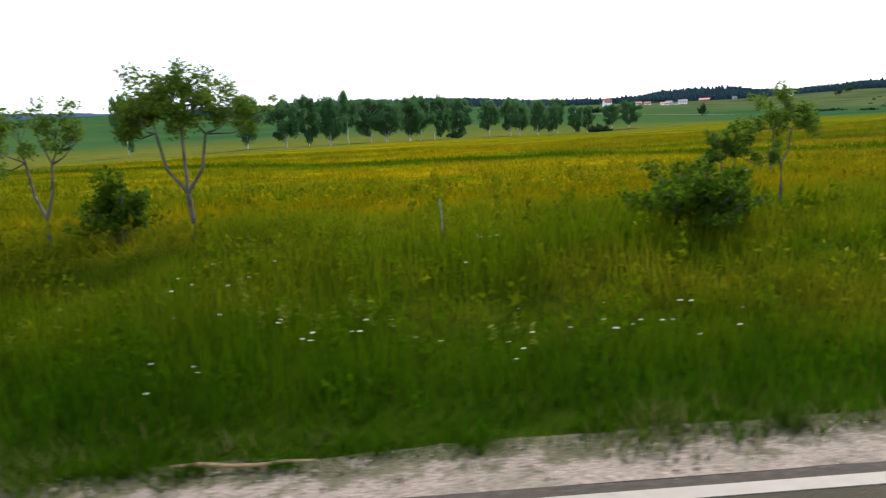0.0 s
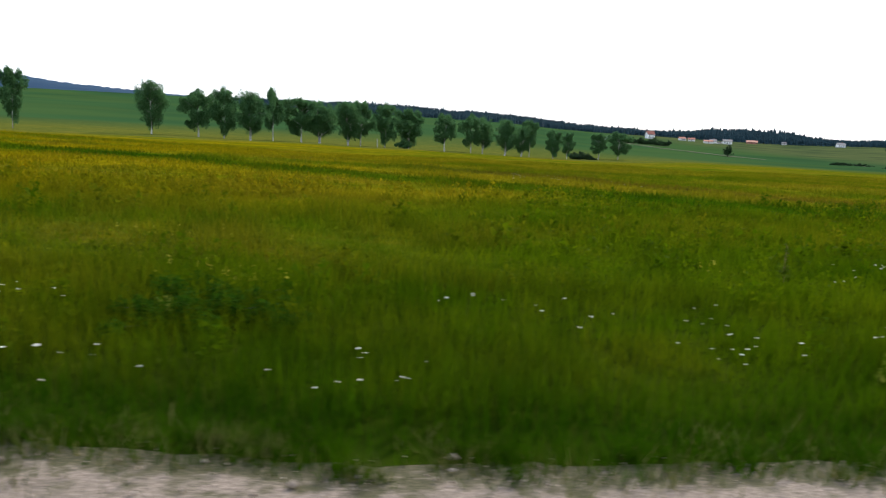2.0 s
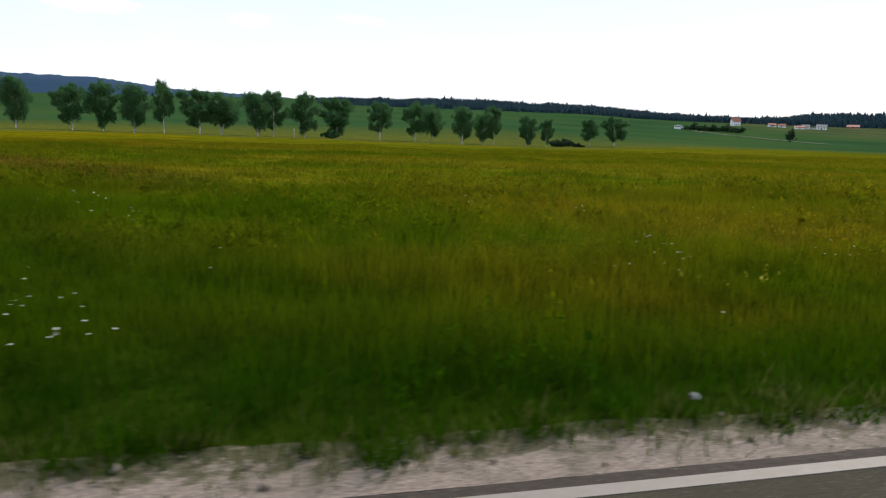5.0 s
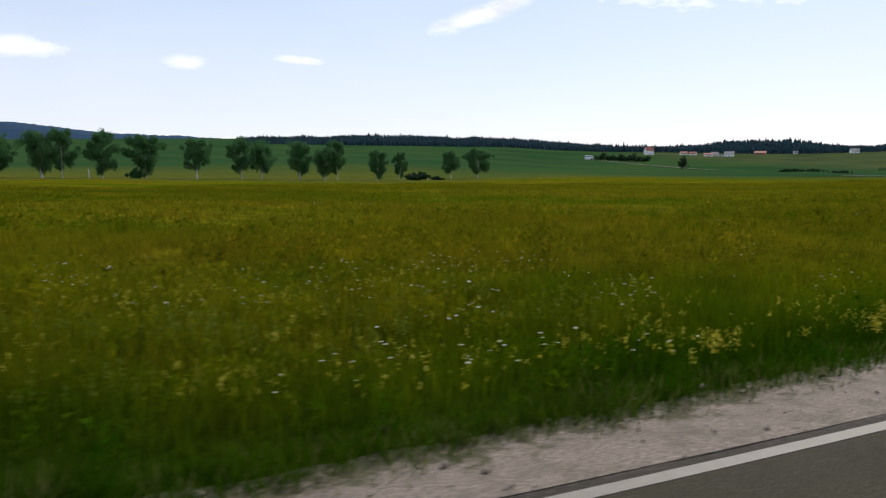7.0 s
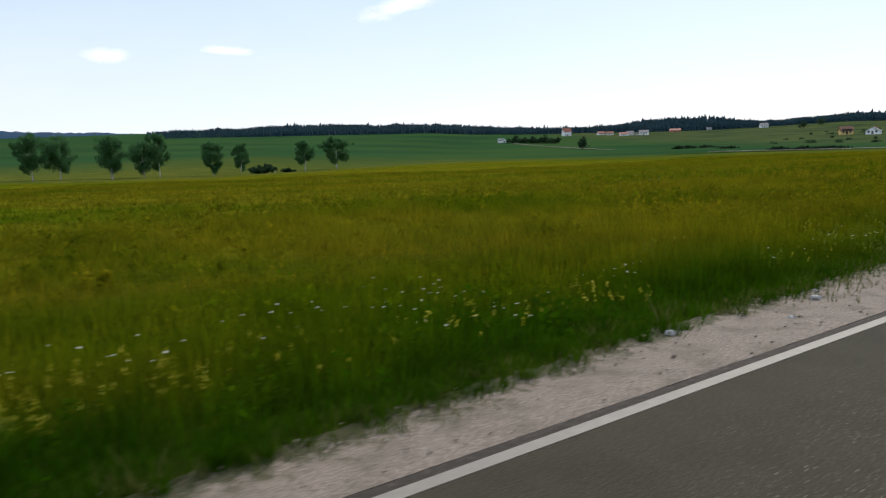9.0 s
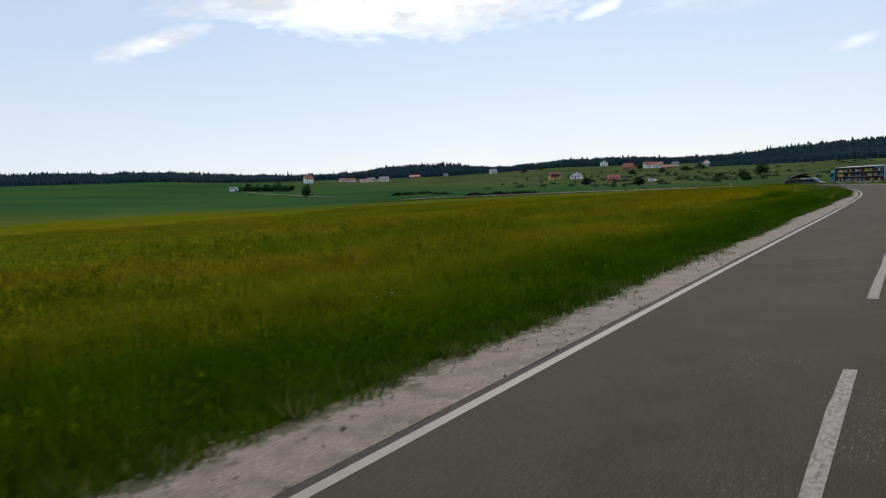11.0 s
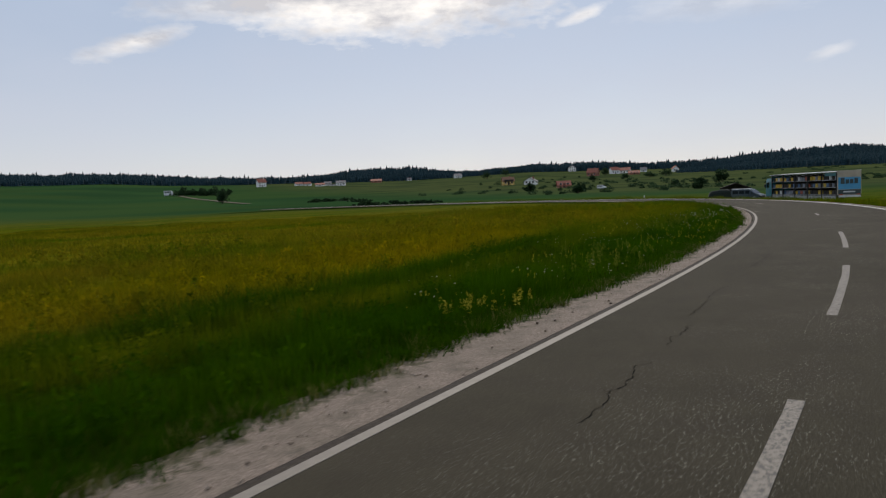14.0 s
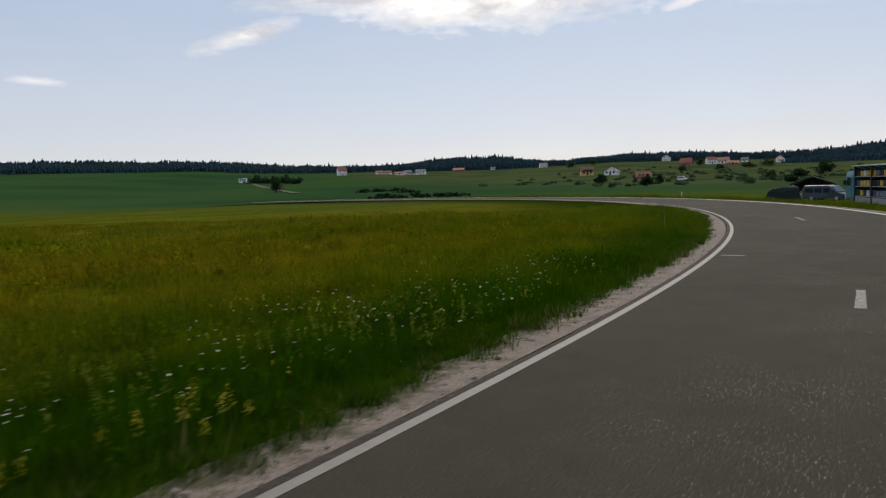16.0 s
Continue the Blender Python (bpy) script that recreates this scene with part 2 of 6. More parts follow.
    seed = n.noise(0.55, 4, 0.65, (1, 1.6, 0), 0.3)
    green = n.mix(n.math("MULTIPLY", n.ramp(seed, (0.42, 0.0), (0.62, 0.85)), n.math("MULTIPLY", n.math("MULTIPLY_ADD", near, 0.65, 0.05), n.ramp(n.math("MULTIPLY", x, 0.005), (0.08, 1.0), (0.13, 0.4), (0.28, 0.4), (0.36, 1.0)))), green, (0.125, 0.117, 0.007))
    f1 = n.math("MULTIPLY", f1, n.ramp(n.math("MULTIPLY", x, 0.004), (0.81, 1.0), (0.87, 0.65)))
    c = n.mix(f1, green, n.mix(west, brown, yellow))
    band = n.noise(0.05, 3, 0.5, (0.5, 2.6, 0), -0.5)
    patch = n.ramp(band, (0.46, 0.0), (0.58, 0.8))
    c = n.mix(patch, c, green)
    drift = n.noise(0.11, 4, 0.6, (1, 2.4, 0), 0.25)
    c = n.mix(n.math("MULTIPLY", n.ramp(drift, (0.48, 0.0), (0.66, 0.55)), near), c, n.ramp(fine, (0.3, (0.1, 0.078, 0.006)), (0.7, (0.16, 0.122, 0.008))))
    c = n.mix(n.ramp(drift, (0.3, 0.45), (0.43, 0.0)), c, rank)
    # the greener ditch line
    d = n.math("ABSOLUTE", n.math("ADD", n.math("MULTIPLY_ADD", x, 0.49, n.math("MULTIPLY", y, 0.87)), -38.5))
    dm = n.math("SUBTRACT", 1.0, n.ramp(n.math("MULTIPLY", d, 0.1), (0.12, 0.0), (0.35, 1.0)))
    dm = n.math("MULTIPLY", dm, n.ramp(n.math("MULTIPLY_ADD", x, 0.01, 0.3), (0.75, 1.0), (1.0, 0.0)))
    c = n.mix(n.math("MULTIPLY", dm, 0.85), c, rank)
    # a brown sedge strip beyond it
    d = n.math("ABSOLUTE", n.math("ADD", n.math("ADD", n.math("MULTIPLY_ADD", x, 0.49, n.math("MULTIPLY", y, 0.87)), -48.5), n.math("MULTIPLY_ADD", mid, 4.0, -2.0)))
    dm = n.math("MULTIPLY", n.ramp(n.math("MULTIPLY", d, 0.1), (0.1, 1.0), (0.3, 0.0)), n.ramp(n.math("MULTIPLY", x, 0.01), (0.2, 0.0), (0.28, 1.0), (0.46, 1.0), (0.54, 0.0)))
    c = n.mix(n.math("MULTIPLY", dm, 0.7), c, (0.07, 0.052, 0.008))
    # rank grass in a hollow before the bend, with a flowering strip behind it
    reach = n.math("ADD", at.outputs["Fac"], n.math("MULTIPLY_ADD", mid, 2.0, -1.0))
    span = n.ramp(n.math("MULTIPLY", x, 0.004), (0.63, 0.0), (0.665, 1.0), (0.715, 1.0), (0.735, 0.0))
    hollow = n.ramp(n.math("MULTIPLY", reach, 0.05), (0.38, 0.0), (0.43, 1.0), (0.485, 1.0), (0.52, 0.0))
    c = n.mix(n.math("MULTIPLY", n.math("MULTIPLY", hollow, span), 0.9), c, rank)
    strip_y = n.ramp(n.math("MULTIPLY", reach, 0.05), (0.52, 0.0), (0.57, 1.0), (0.72, 0.8), (0.85, 0.0))
    c = n.mix(n.math("MULTIPLY", n.math("MULTIPLY", strip_y, span), 0.75), c, yellow)
    field = n.noise(0.009, 1, 0.4)
    wide_mid = n.noise(0.012, 1, 0.4)
    slope = n.ramp(wide_mid, (0.3, (0.026, 0.066, 0.024)), (0.55, (0.032, 0.078, 0.027)), (0.8, (0.041, 0.089, 0.029)))
    slope = n.mix(n.ramp(field, (0.45, 0.0), (0.6, 0.4)), slope, (0.055, 0.092, 0.024))
    slope = n.mix(n.ramp(field, (0.3, 0.3), (0.42, 0.0)), slope, (0.02, 0.046, 0.02))
    # rough grey-olive pasture with scrub below the village
    scrub = n.noise(0.022, 4, 0.62)
    pasture = n.ramp(scrub, (0.34, (0.034, 0.052, 0.024)), (0.47, (0.062, 0.08, 0.032)), (0.62, (0.085, 0.1, 0.036)))
    slope = n.mix(n.ramp(n.math("MULTIPLY", x, 0.002), (0.54, 0.0), (0.7, 0.9)), slope, pasture)
    # a strip of pale unmown grass in which the birches stand
    strip_r = n.ramp(n.math("MULTIPLY_ADD", row, 0.005, 0.5), (0.36, 0.0), (0.46, 0.85))
    c = n.mix(strip_r, c, n.ramp(mid, (0.3, (0.07, 0.088, 0.02)), (0.55, (0.105, 0.118, 0.024)), (0.75, (0.145, 0.132, 0.03))))
    c = n.mix(f2, c, slope)
    plainer = n.math("MULTIPLY_ADD", f2, -0.97, 1.0)
    c = n.mix(n.math("MULTIPLY", fine, n.math("MULTIPLY", plainer, 0.4)), c, n.mix(1.0, c, (0.55, 0.6, 0.55), "MULTIPLY"))
    tuft = n.noise(1.1, 3, 0.65)
    c = n.mix(plainer, c, n.ramp(tuft, (0.32, (0.66, 0.72, 0.66)), (0.5, (1.0, 1.0, 1.0)), (0.68, (1.34, 1.24, 1.15))), "MULTIPLY")
    return c, n.math("MULTIPLY", fine, plainer)


def ground_material():
    n = Nodes("meadow_ground")
    c, fine = meadow_colour(n)
    # soil and dead grass between the roadside plants, with shade painted into the colour
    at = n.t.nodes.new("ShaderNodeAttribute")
    at.attribute_name = "turf_shade"
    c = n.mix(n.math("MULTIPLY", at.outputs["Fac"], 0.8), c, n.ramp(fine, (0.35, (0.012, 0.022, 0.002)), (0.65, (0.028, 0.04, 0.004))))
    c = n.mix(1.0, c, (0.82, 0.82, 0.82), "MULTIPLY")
    n.bump(fine, 0.5, 0.15)
    return n.done(c, 0.95, 0, 0.0)


def blade_material(name, lift, vary):
    n = Nodes(name)
    c, fine = meadow_colour(n)
    isl = n.pos.outputs["Random Per Island"]
    c = n.mix(1.0, c, n.ramp(isl, (0.0, (lift * (1 - 0.5 * vary), lift * (1 - 0.4 * vary), 0.6)), (0.6, (lift, lift, 0.9)), (1.0, (lift * (1 + 0.7 * vary), lift * (1 + 0.45 * vary), 1.2))), "MULTIPLY")
    return n.thin(c, 0.8, 0.45)


def leaf_material(name, dark, mid, light):
    n = Nodes(name)
    isl = n.pos.outputs["Random Per Island"]
    big = n.noise(0.7, 3)
    c = n.ramp(isl, (0.0, dark), (0.55, mid), (1.0, light))
    c = n.mix(n.math("MULTIPLY", big, 0.5), c, dark)
    return n.thin(c, 0.65, 0.45)


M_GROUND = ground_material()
M_BLADE = blade_material("grass_blades", 1.15, 0.5)
M_BLADE_MID = blade_material("meadow_blades", 1.15, 0.32)
M_BLADE_FAR = blade_material("far_grass_blades", 1.12, 0.25)
M_DRY = leaf_material("dry_grass", (0.025, 0.05, 0.004), (0.06, 0.085, 0.012), (0.18, 0.15, 0.06))
M_BIRCH_LEAF = leaf_material("birch_leaves", (0.046, 0.116, 0.046), (0.072, 0.162, 0.058), (0.1, 0.2, 0.066))
M_YOUNG_LEAF = leaf_material("young_leaves", (0.052, 0.1, 0.01), (0.098, 0.162, 0.018), (0.155, 0.21, 0.032))
M_BUSH_LEAF = leaf_material("bush_leaves", (0.026, 0.06, 0.003), (0.058, 0.108, 0.006), (0.1, 0.15, 0.012))
M_PALE_HERB = leaf_material("pale_herb_leaves", (0.07, 0.1, 0.008), (0.13, 0.155, 0.016), (0.22, 0.23, 0.04))
M_RANK_LEAF = leaf_material("rank_leaves", (0.016, 0.052, 0.003), (0.03, 0.08, 0.004), (0.052, 0.108, 0.006))
M_SCRUB = leaf_material("scrub_leaves", (0.022, 0.046, 0.022), (0.032, 0.062, 0.028), (0.046, 0.08, 0.034))
M_HERB = leaf_material("herb_leaves", (0.03, 0.055, 0.003), (0.075, 0.12, 0.006), (0.16, 0.19, 0.02))
# bluish haze of the distance is mixed into the needle colour
M_HAZY_SPRUCE = leaf_material("hazy_spruce_needles", (0.026, 0.058, 0.072), (0.031, 0.067, 0.083), (0.039, 0.08, 0.094))


def bark_material(name, base, mark):
    n = Nodes(name)
    a = n.noise(3.0, 4, 0.6, (1, 1, 3))
    c = n.ramp(a, (0.42, mark), (0.52, base), (0.8, base))
    n.bump(a, 0.5, 0.02)
    return n.done(c, 0.85)


M_BIRCH_BARK = bark_material("birch_bark", (0.62, 0.6, 0.55), (0.09, 0.08, 0.07))
M_BARK = bark_material("grey_bark", (0.085, 0.07, 0.05), (0.04, 0.033, 0.026))


def asphalt_material():
    n = Nodes("asphalt")
    fine = n.noise(70, 3, 0.7)
    chip = n.noise(44, 3, 0.55)
    worn_zone = n.noise(0.5, 3, 0.6)
    mid = n.noise(1.6, 4, 0.6)
    big = n.noise(0.25, 3)
    across = n.t.nodes.new("ShaderNodeAttribute")
    across.attribute_name = "rim"
    lane = n.ramp(n.math("MULTIPLY", across.outputs["Fac"], 0.15), (0.06, 0.2), (0.17, 0.42), (0.3, 1.0), (0.5, 1.0), (0.62, 0.3))
    bare = n.math("MULTIPLY", n.ramp(worn_zone, (0.44, 0.12), (0.6, 1.0)), lane)
    c = n.ramp(fine, (0.3, (0.0205, 0.0178, 0.0112)), (0.55, (0.051, 0.044, 0.0285)), (0.72, (0.124, 0.108, 0.072)))
    c = n.mix(n.ramp(mid, (0.4, 0.0), (0.8, 0.5)), c, (0.027, 0.022, 0.016))
    c = n.mix(n.ramp(big, (0.4, 0.0), (0.7, 0.4)), c, (0.064, 0.053, 0.038))
    c = n.mix(n.math("MULTIPLY", n.ramp(chip, (0.63, 0.0), (0.67, 1.0)), bare), c, (0.38, 0.355, 0.3))
    c = n.mix(n.math("MULTIPLY", n.ramp(chip, (0.3, 1.0), (0.34, 0.0)), n.math("MULTIPLY_ADD", bare, 0.65, 0.2)), c, (0.014, 0.012, 0.01))
    n.bump(fine, 0.5, 0.006)
    return n.done(c, 0.95, 0, 0.08)


def gravel_material():
    n = Nodes("gravel")
    fine = n.noise(38, 4, 0.7)
    mid = n.noise(2.5, 4, 0.6)
    c = n.ramp(fine, (0.3, (0.086, 0.067, 0.053)), (0.5, (0.205, 0.16, 0.126)), (0.7, (0.345, 0.275, 0.22)))
    c = n.mix(n.ramp(mid, (0.45, 0.0), (0.68, 0.7)), c, (0.105, 0.088, 0.062))
    # soil, moss and dead grass take over towards the outer rim
    rim = n.t.nodes.new("ShaderNodeAttribute")
    rim.attribute_name = "rim"
    blot = n.noise(5.0, 5, 0.7)
    f = n.math("SUBTRACT", n.math("MULTIPLY_ADD", blot, 1.5, -0.17), rim.outputs["Fac"])
    soil = n.ramp(fine, (0.3, (0.032, 0.034, 0.012)), (0.55, (0.068, 0.062, 0.028)), (0.75, (0.15, 0.122, 0.078)))
    c = n.mix(n.ramp(f, (0.0, 0.0), (0.22, 0.92)), c, soil)
    n.bump(fine, 0.7, 0.02)
    return n.done(c, 0.95, 0, 0.2)


def paint_material(name, worn_at, scale=9):
    n = Nodes(name)
    a = n.noise(scale, 5, 0.7)
    b = n.noise(0.8, 3)
    c = n.ramp(a, (worn_at, (0.06, 0.055, 0.05)), (worn_at + 0.07, (0.195, 0.167, 0.136)), (0.85, (0.265, 0.23, 0.19)))
    c = n.mix(n.math("MULTIPLY", b, 0.3), c, (0.16, 0.136, 0.108))
    return n.done(c, 0.7, 0, 0.3)


def crumble_material():
    n = Nodes("asphalt_edge")
    a = n.noise(14, 5, 0.7)
    c = n.ramp(a, (0.35, (0.026, 0.02, 0.015)), (0.6, (0.052, 0.04, 0.031)), (0.78, (0.12, 0.095, 0.076)))
    n.bump(a, 0.7, 0.02)
    return n.done(c, 0.95, 0, 0.2)


M_ASPHALT, M_GRAVEL, M_CRUMBLE = asphalt_material(), gravel_material(), crumble_material()
M_PAINT, M_PAINT_WORN = paint_material("road_paint", 0.27), paint_material("worn_road_paint", 0.44, 22)
M_PAINT_FRESH = worn("fresh_road_paint", (0.62, 0.59, 0.54), 0.7, 0, 0.2, 3)
M_YELLOW = leaf_material("yellow_petals", (0.24, 0.21, 0.016), (0.38, 0.32, 0.03), (0.54, 0.48, 0.08))
M_WHITE_PETAL = leaf_material("white_petals", (0.8, 0.74, 0.56), (0.9, 0.86, 0.7), (0.95, 0.92, 0.78))
# the blue stands for distance haze, painted over the woods' own green
M_HAZY_FAR = leaf_material("hazy_far_woods", (0.045, 0.088, 0.15), (0.053, 0.1, 0.168), (0.062, 0.113, 0.185))
M_STONE = leaf_material("loose_stone", (0.22, 0.175, 0.135), (0.38, 0.31, 0.245), (0.55, 0.47, 0.39))
M_ROCK = worn("limestone", (0.4, 0.375, 0.345), 0.9, 0, 0.4, 6)
M_STRAW = worn("straw", (0.27, 0.17, 0.075), 0.8, 0, 0.3, 5)
M_WOOD = worn("weathered_wood", (0.3, 0.26, 0.21), 0.85, 0, 0.4, 5)
M_DARK_WOOD = worn("dark_wood", (0.035, 0.028, 0.022), 0.8, 0, 0.4, 4)
M_WHITE = worn("white_concrete", (0.65, 0.64, 0.6), 0.85, 0, 0.3, 3)
M_TAR = worn("crack_tar", (0.008, 0.007, 0.006), 0.95, 0, 0.3, 6, 0.02)
M_PLASTER = worn("white_plaster", (0.86, 0.85, 0.82), 0.85, 0, 0.12, 0.6)
M_OCHRE = worn("ochre_plaster", (0.74, 0.5, 0.16), 0.85, 0, 0.2, 0.6)
M_BRICKISH = worn("brick_wall", (0.34, 0.15, 0.1), 0.9, 0, 0.25, 0.8)
M_RED_BRICK = worn("chimney_brick", (0.3, 0.1, 0.07), 0.9, 0, 0.25, 2)
M_RED_ROOF = worn("red_roof_tiles", (0.32, 0.105, 0.066), 0.8, 0, 0.25, 0.8)
M_ORANGE_ROOF = worn("brown_roof_tiles", (0.22, 0.11, 0.06), 0.8, 0, 0.25, 0.8)
M_GREY_ROOF = worn("grey_roof_tiles", (0.18, 0.17, 0.17), 0.8, 0, 0.25, 0.8)
M_FRAME = worn("window_frame", (0.5, 0.48, 0.45), 0.6, 0, 0.15, 2)
M_GLASS = plain("dark_glass", (0.02, 0.025, 0.03), 0.08)
M_RUBBER = worn("black_rubber", (0.02, 0.02, 0.02), 0.75, 0, 0.3, 4)
M_STEEL = worn("dull_steel", (0.4, 0.4, 0.4), 0.5, 0.6, 0.3, 3)
M_LAMP = plain("lamp_glass", (0.7, 0.7, 0.68), 0.15)
M_TEAL = worn("teal_paint", (0.012, 0.17, 0.2), 0.4, 0, 0.3, 1.5)
M_TARP = worn("pale_tarpaulin", (0.5, 0.5, 0.5), 0.6, 0, 0.2, 1)
M_HIVE_YELLOW = worn("hive_yellow", (0.62, 0.42, 0.04), 0.6, 0, 0.25, 3)
M_HIVE_WHITE = worn("hive_white", (0.62, 0.62, 0.6), 0.6, 0, 0.2, 3)
M_HIVE_GREY = worn("hive_grey", (0.2, 0.22, 0.25), 0.6, 0, 0.25, 3)
M_HIVE_BLUE = worn("hive_blue", (0.06, 0.13, 0.25), 0.6, 0, 0.25, 3)
M_HIVE_RED = worn("hive_red", (0.35, 0.07, 0.03), 0.6, 0, 0.25, 3)
M_SIGN_BLUE = worn("sign_blue", (0.06, 0.3, 0.5), 0.5, 0, 0.15, 1)
M_SIGN_DARK = worn("sign_dark", (0.03, 0.05, 0.05), 0.5, 0, 0.15, 1)
M_VAN_GREY = worn("grey_van_paint", (0.05, 0.075, 0.095), 0.35, 0.1, 0.2, 1)
M_VAN_WHITE = worn("white_van_paint", (0.75, 0.75, 0.75), 0.4, 0, 0.12, 1)
M_NET = worn("dark_netting", (0.007, 0.015, 0.011), 0.95, 0, 0.4, 2)
M_BEIGE = worn("beige_panel", (0.42, 0.36, 0.27), 0.6, 0, 0.25, 1)
M_CANOPY = worn("brown_canvas", (0.03, 0.022, 0.018), 0.9, 0, 0.35, 1.5)
M_CLOTH = worn("pale_cloth", (0.45, 0.38, 0.3), 0.9, 0, 0.3, 3)
M_HONEY = worn("honey_jar", (0.4, 0.2, 0.03), 0.25, 0, 0.2, 8)


# ---------------------------------------------------------------- mesh helpers
def tri_mesh(name, verts, tris, material):
    """A mesh from arrays of corners and triangles."""
    me = bpy.data.meshes.new(name)
    verts, tris = np.asarray(verts, np.float32), np.asarray(tris, np.int32)
    me.vertices.add(len(verts))
    me.vertices.foreach_set("co", verts.ravel())
    me.loops.add(tris.size)
    me.loops.foreach_set("vertex_index", tris.ravel())
    me.polygons.add(len(tris))
    me.polygons.foreach_set("loop_start", np.arange(0, tris.size, 3, dtype=np.int32))
    me.update(calc_edges=True)
    me.materials.append(material)
    return me


def inset(me, values):
    """Notes for each corner how far it stands from the road's line."""
    at = me.attributes.new("inset", "FLOAT", "POINT")
    at.data.foreach_set("value", np.asarray(values, np.float32))
    return me


def part(name, bm, material, parent=None, label="", smooth=False):
    """Links a bmesh, or a mesh, as one object under a thing or a part."""
    if isinstance(bm, bmesh.types.BMesh):
        me = bpy.data.meshes.new(name)
        bm.to_mesh(me)
        bm.free()
        me.materials.append(material)
        if smooth:
            me.polygons.foreach_set("use_smooth", [True] * len(me.polygons))
    else:
        me = bm
    ob = new(name, me)
    if parent:
        ob.parent = parent
    if label:
        tagged(ob, label)
    return ob


def box(bm, x0, x1, y0, y1, z0, z1, bevel=0.0):
    r = bmesh.ops.create_cube(bm, size=1.0)
    vs = r["verts"]
    bmesh.ops.scale(bm, vec=(x1 - x0, y1 - y0, z1 - z0), verts=vs)
    bmesh.ops.translate(bm, vec=((x0 + x1) / 2, (y0 + y1) / 2, (z0 + z1) / 2), verts=vs)
    if bevel:
        es = list({e for v in vs for e in v.link_edges})
        bmesh.ops.bevel(bm, geom=es, offset=bevel, segments=2, affect="EDGES", profile=0.6)
    return bm


def boxes(*sizes, bevel=0.0):
    bm = bmesh.new()
    for s in sizes:
        box(bm, *s, bevel=bevel)
    return bm


def prism(profile, x0, x1):
    """A solid with the outline profile, in y and z, from x0 to x1."""
    bm = bmesh.new()
    a = [bm.verts.new((x0, y, z)) for y, z in profile]
    b = [bm.verts.new((x1, y, z)) for y, z in profile]
    k = len(profile)
    for i in range(k):
        bm.faces.new((a[i], a[(i + 1) % k], b[(i + 1) % k], b[i]))
    bm.faces.new(a[::-1])
    bm.faces.new(b)
    bmesh.ops.recalc_face_normals(bm, faces=bm.faces)
    return bm


def tube(bm, points, radii, sides=6):
    """A bent, tapered limb through points."""
    rings = []
    for k, p in enumerate(points):
        p = Vector(p)
        a, b = Vector(points[max(k - 1, 0)]), Vector(points[min(k + 1, len(points) - 1)])
        q = (b - a).to_track_quat("Z", "Y")
        rings.append([bm.verts.new(p + q @ Vector((math.cos(i * math.tau / sides), math.sin(i * math.tau / sides), 0)) * radii[k]) for i in range(sides)])
    for r0, r1 in zip(rings, rings[1:]):
        for i in range(sides):
            bm.faces.new((r0[i], r0[(i + 1) % sides], r1[(i + 1) % sides], r1[i]))
    bm.faces.new(rings[-1])
    bm.faces.new(rings[0][::-1])
    return bm


# ---------------------------------------------------------------- the road's line
HEADINGS = [0.0420, -0.0257, -0.0590, -0.0400, 0.0591, 0.2269, 0.3276, 0.4012, 0.4538, 0.5602, 0.5616, 0.5875, 0.5859, 0.5795, 0.5876, 0.6045, 0.6724, 0.7592, 0.8968, 1.0683, 1.2552, 1.4403, 1.6163, 1.7840, 1.9444, 2.0981, 2.2453, 2.3864]
STEP = 1.0
S = np.arange(-90.0, 375.0 + 0.1, STEP)


def heading_at(s):
    u = np.clip((np.asarray(s, float) + 30.0) / 15.0, 0, len(HEADINGS) - 1.0001)
    k = np.floor(u).astype(int)
    w = u - k
    h = np.array([2 * HEADINGS[0] - HEADINGS[1], *HEADINGS, 2 * HEADINGS[-1] - HEADINGS[-2]])
    a, b, c, d = h[k], h[k + 1], h[k + 2], h[k + 3]
    return b + 0.5 * w * (c - a + w * (2 * a - 5 * b + 4 * c - d + w * (3 * (b - c) + d - a)))


HD = heading_at(S)
LX = np.concatenate([[0], np.cumsum(np.cos((HD[1:] + HD[:-1]) / 2))])
LY = np.concatenate([[0], np.cumsum(np.sin((HD[1:] + HD[:-1]) / 2))])
LX -= LX[90]
LY -= LY[90]
INNER, OUTER = 3.208, -3.420


def inner(s, off=0.0):
    """The inner edge line's distance from the road's middle line."""
    return INNER - 0.04 * np.interp(s, [100, 112, 145, 165], [0, 1, 1, 0]) + off


def on_road(s, side):
    """A place on the ground: s metres along the road, side metres to its left."""
    h, px, py = np.interp(s, S, HD), np.interp(s, S, LX), np.interp(s, S, LY)
    return px - np.sin(h) * side, py + np.cos(h) * side


def road_side(px, py):
    """How far to the left of the road's line a place lies (rough, for many places)."""
    px, py = np.atleast_1d(px).astype(float), np.atleast_1d(py).astype(float)
    best, side = np.full(px.shape, 1e9), np.zeros(px.shape)
    for k in range(0, len(S), 3):
        dx, dy = px - LX[k], py - LY[k]
        d = dx * dx + dy * dy
        near = d < best
        best[near] = d[near]
        side[near] = (-np.sin(HD[k]) * dx + np.cos(HD[k]) * dy)[near]
    return np.sqrt(best) * np.sign(side)


def wave(x, y, scale, seed):
    """A cheap smooth unevenness between about -1 and 1, for arrays."""
    r = np.random.RandomState(seed)
    z = 0
    for k in range(5):
        a, f, p = r.uniform(0, math.tau), scale * r.uniform(0.6, 1.6), r.uniform(0, math.tau)
        z = z + np.sin((x * math.cos(a) + y * math.sin(a)) * f + p)
    return z / 3.0


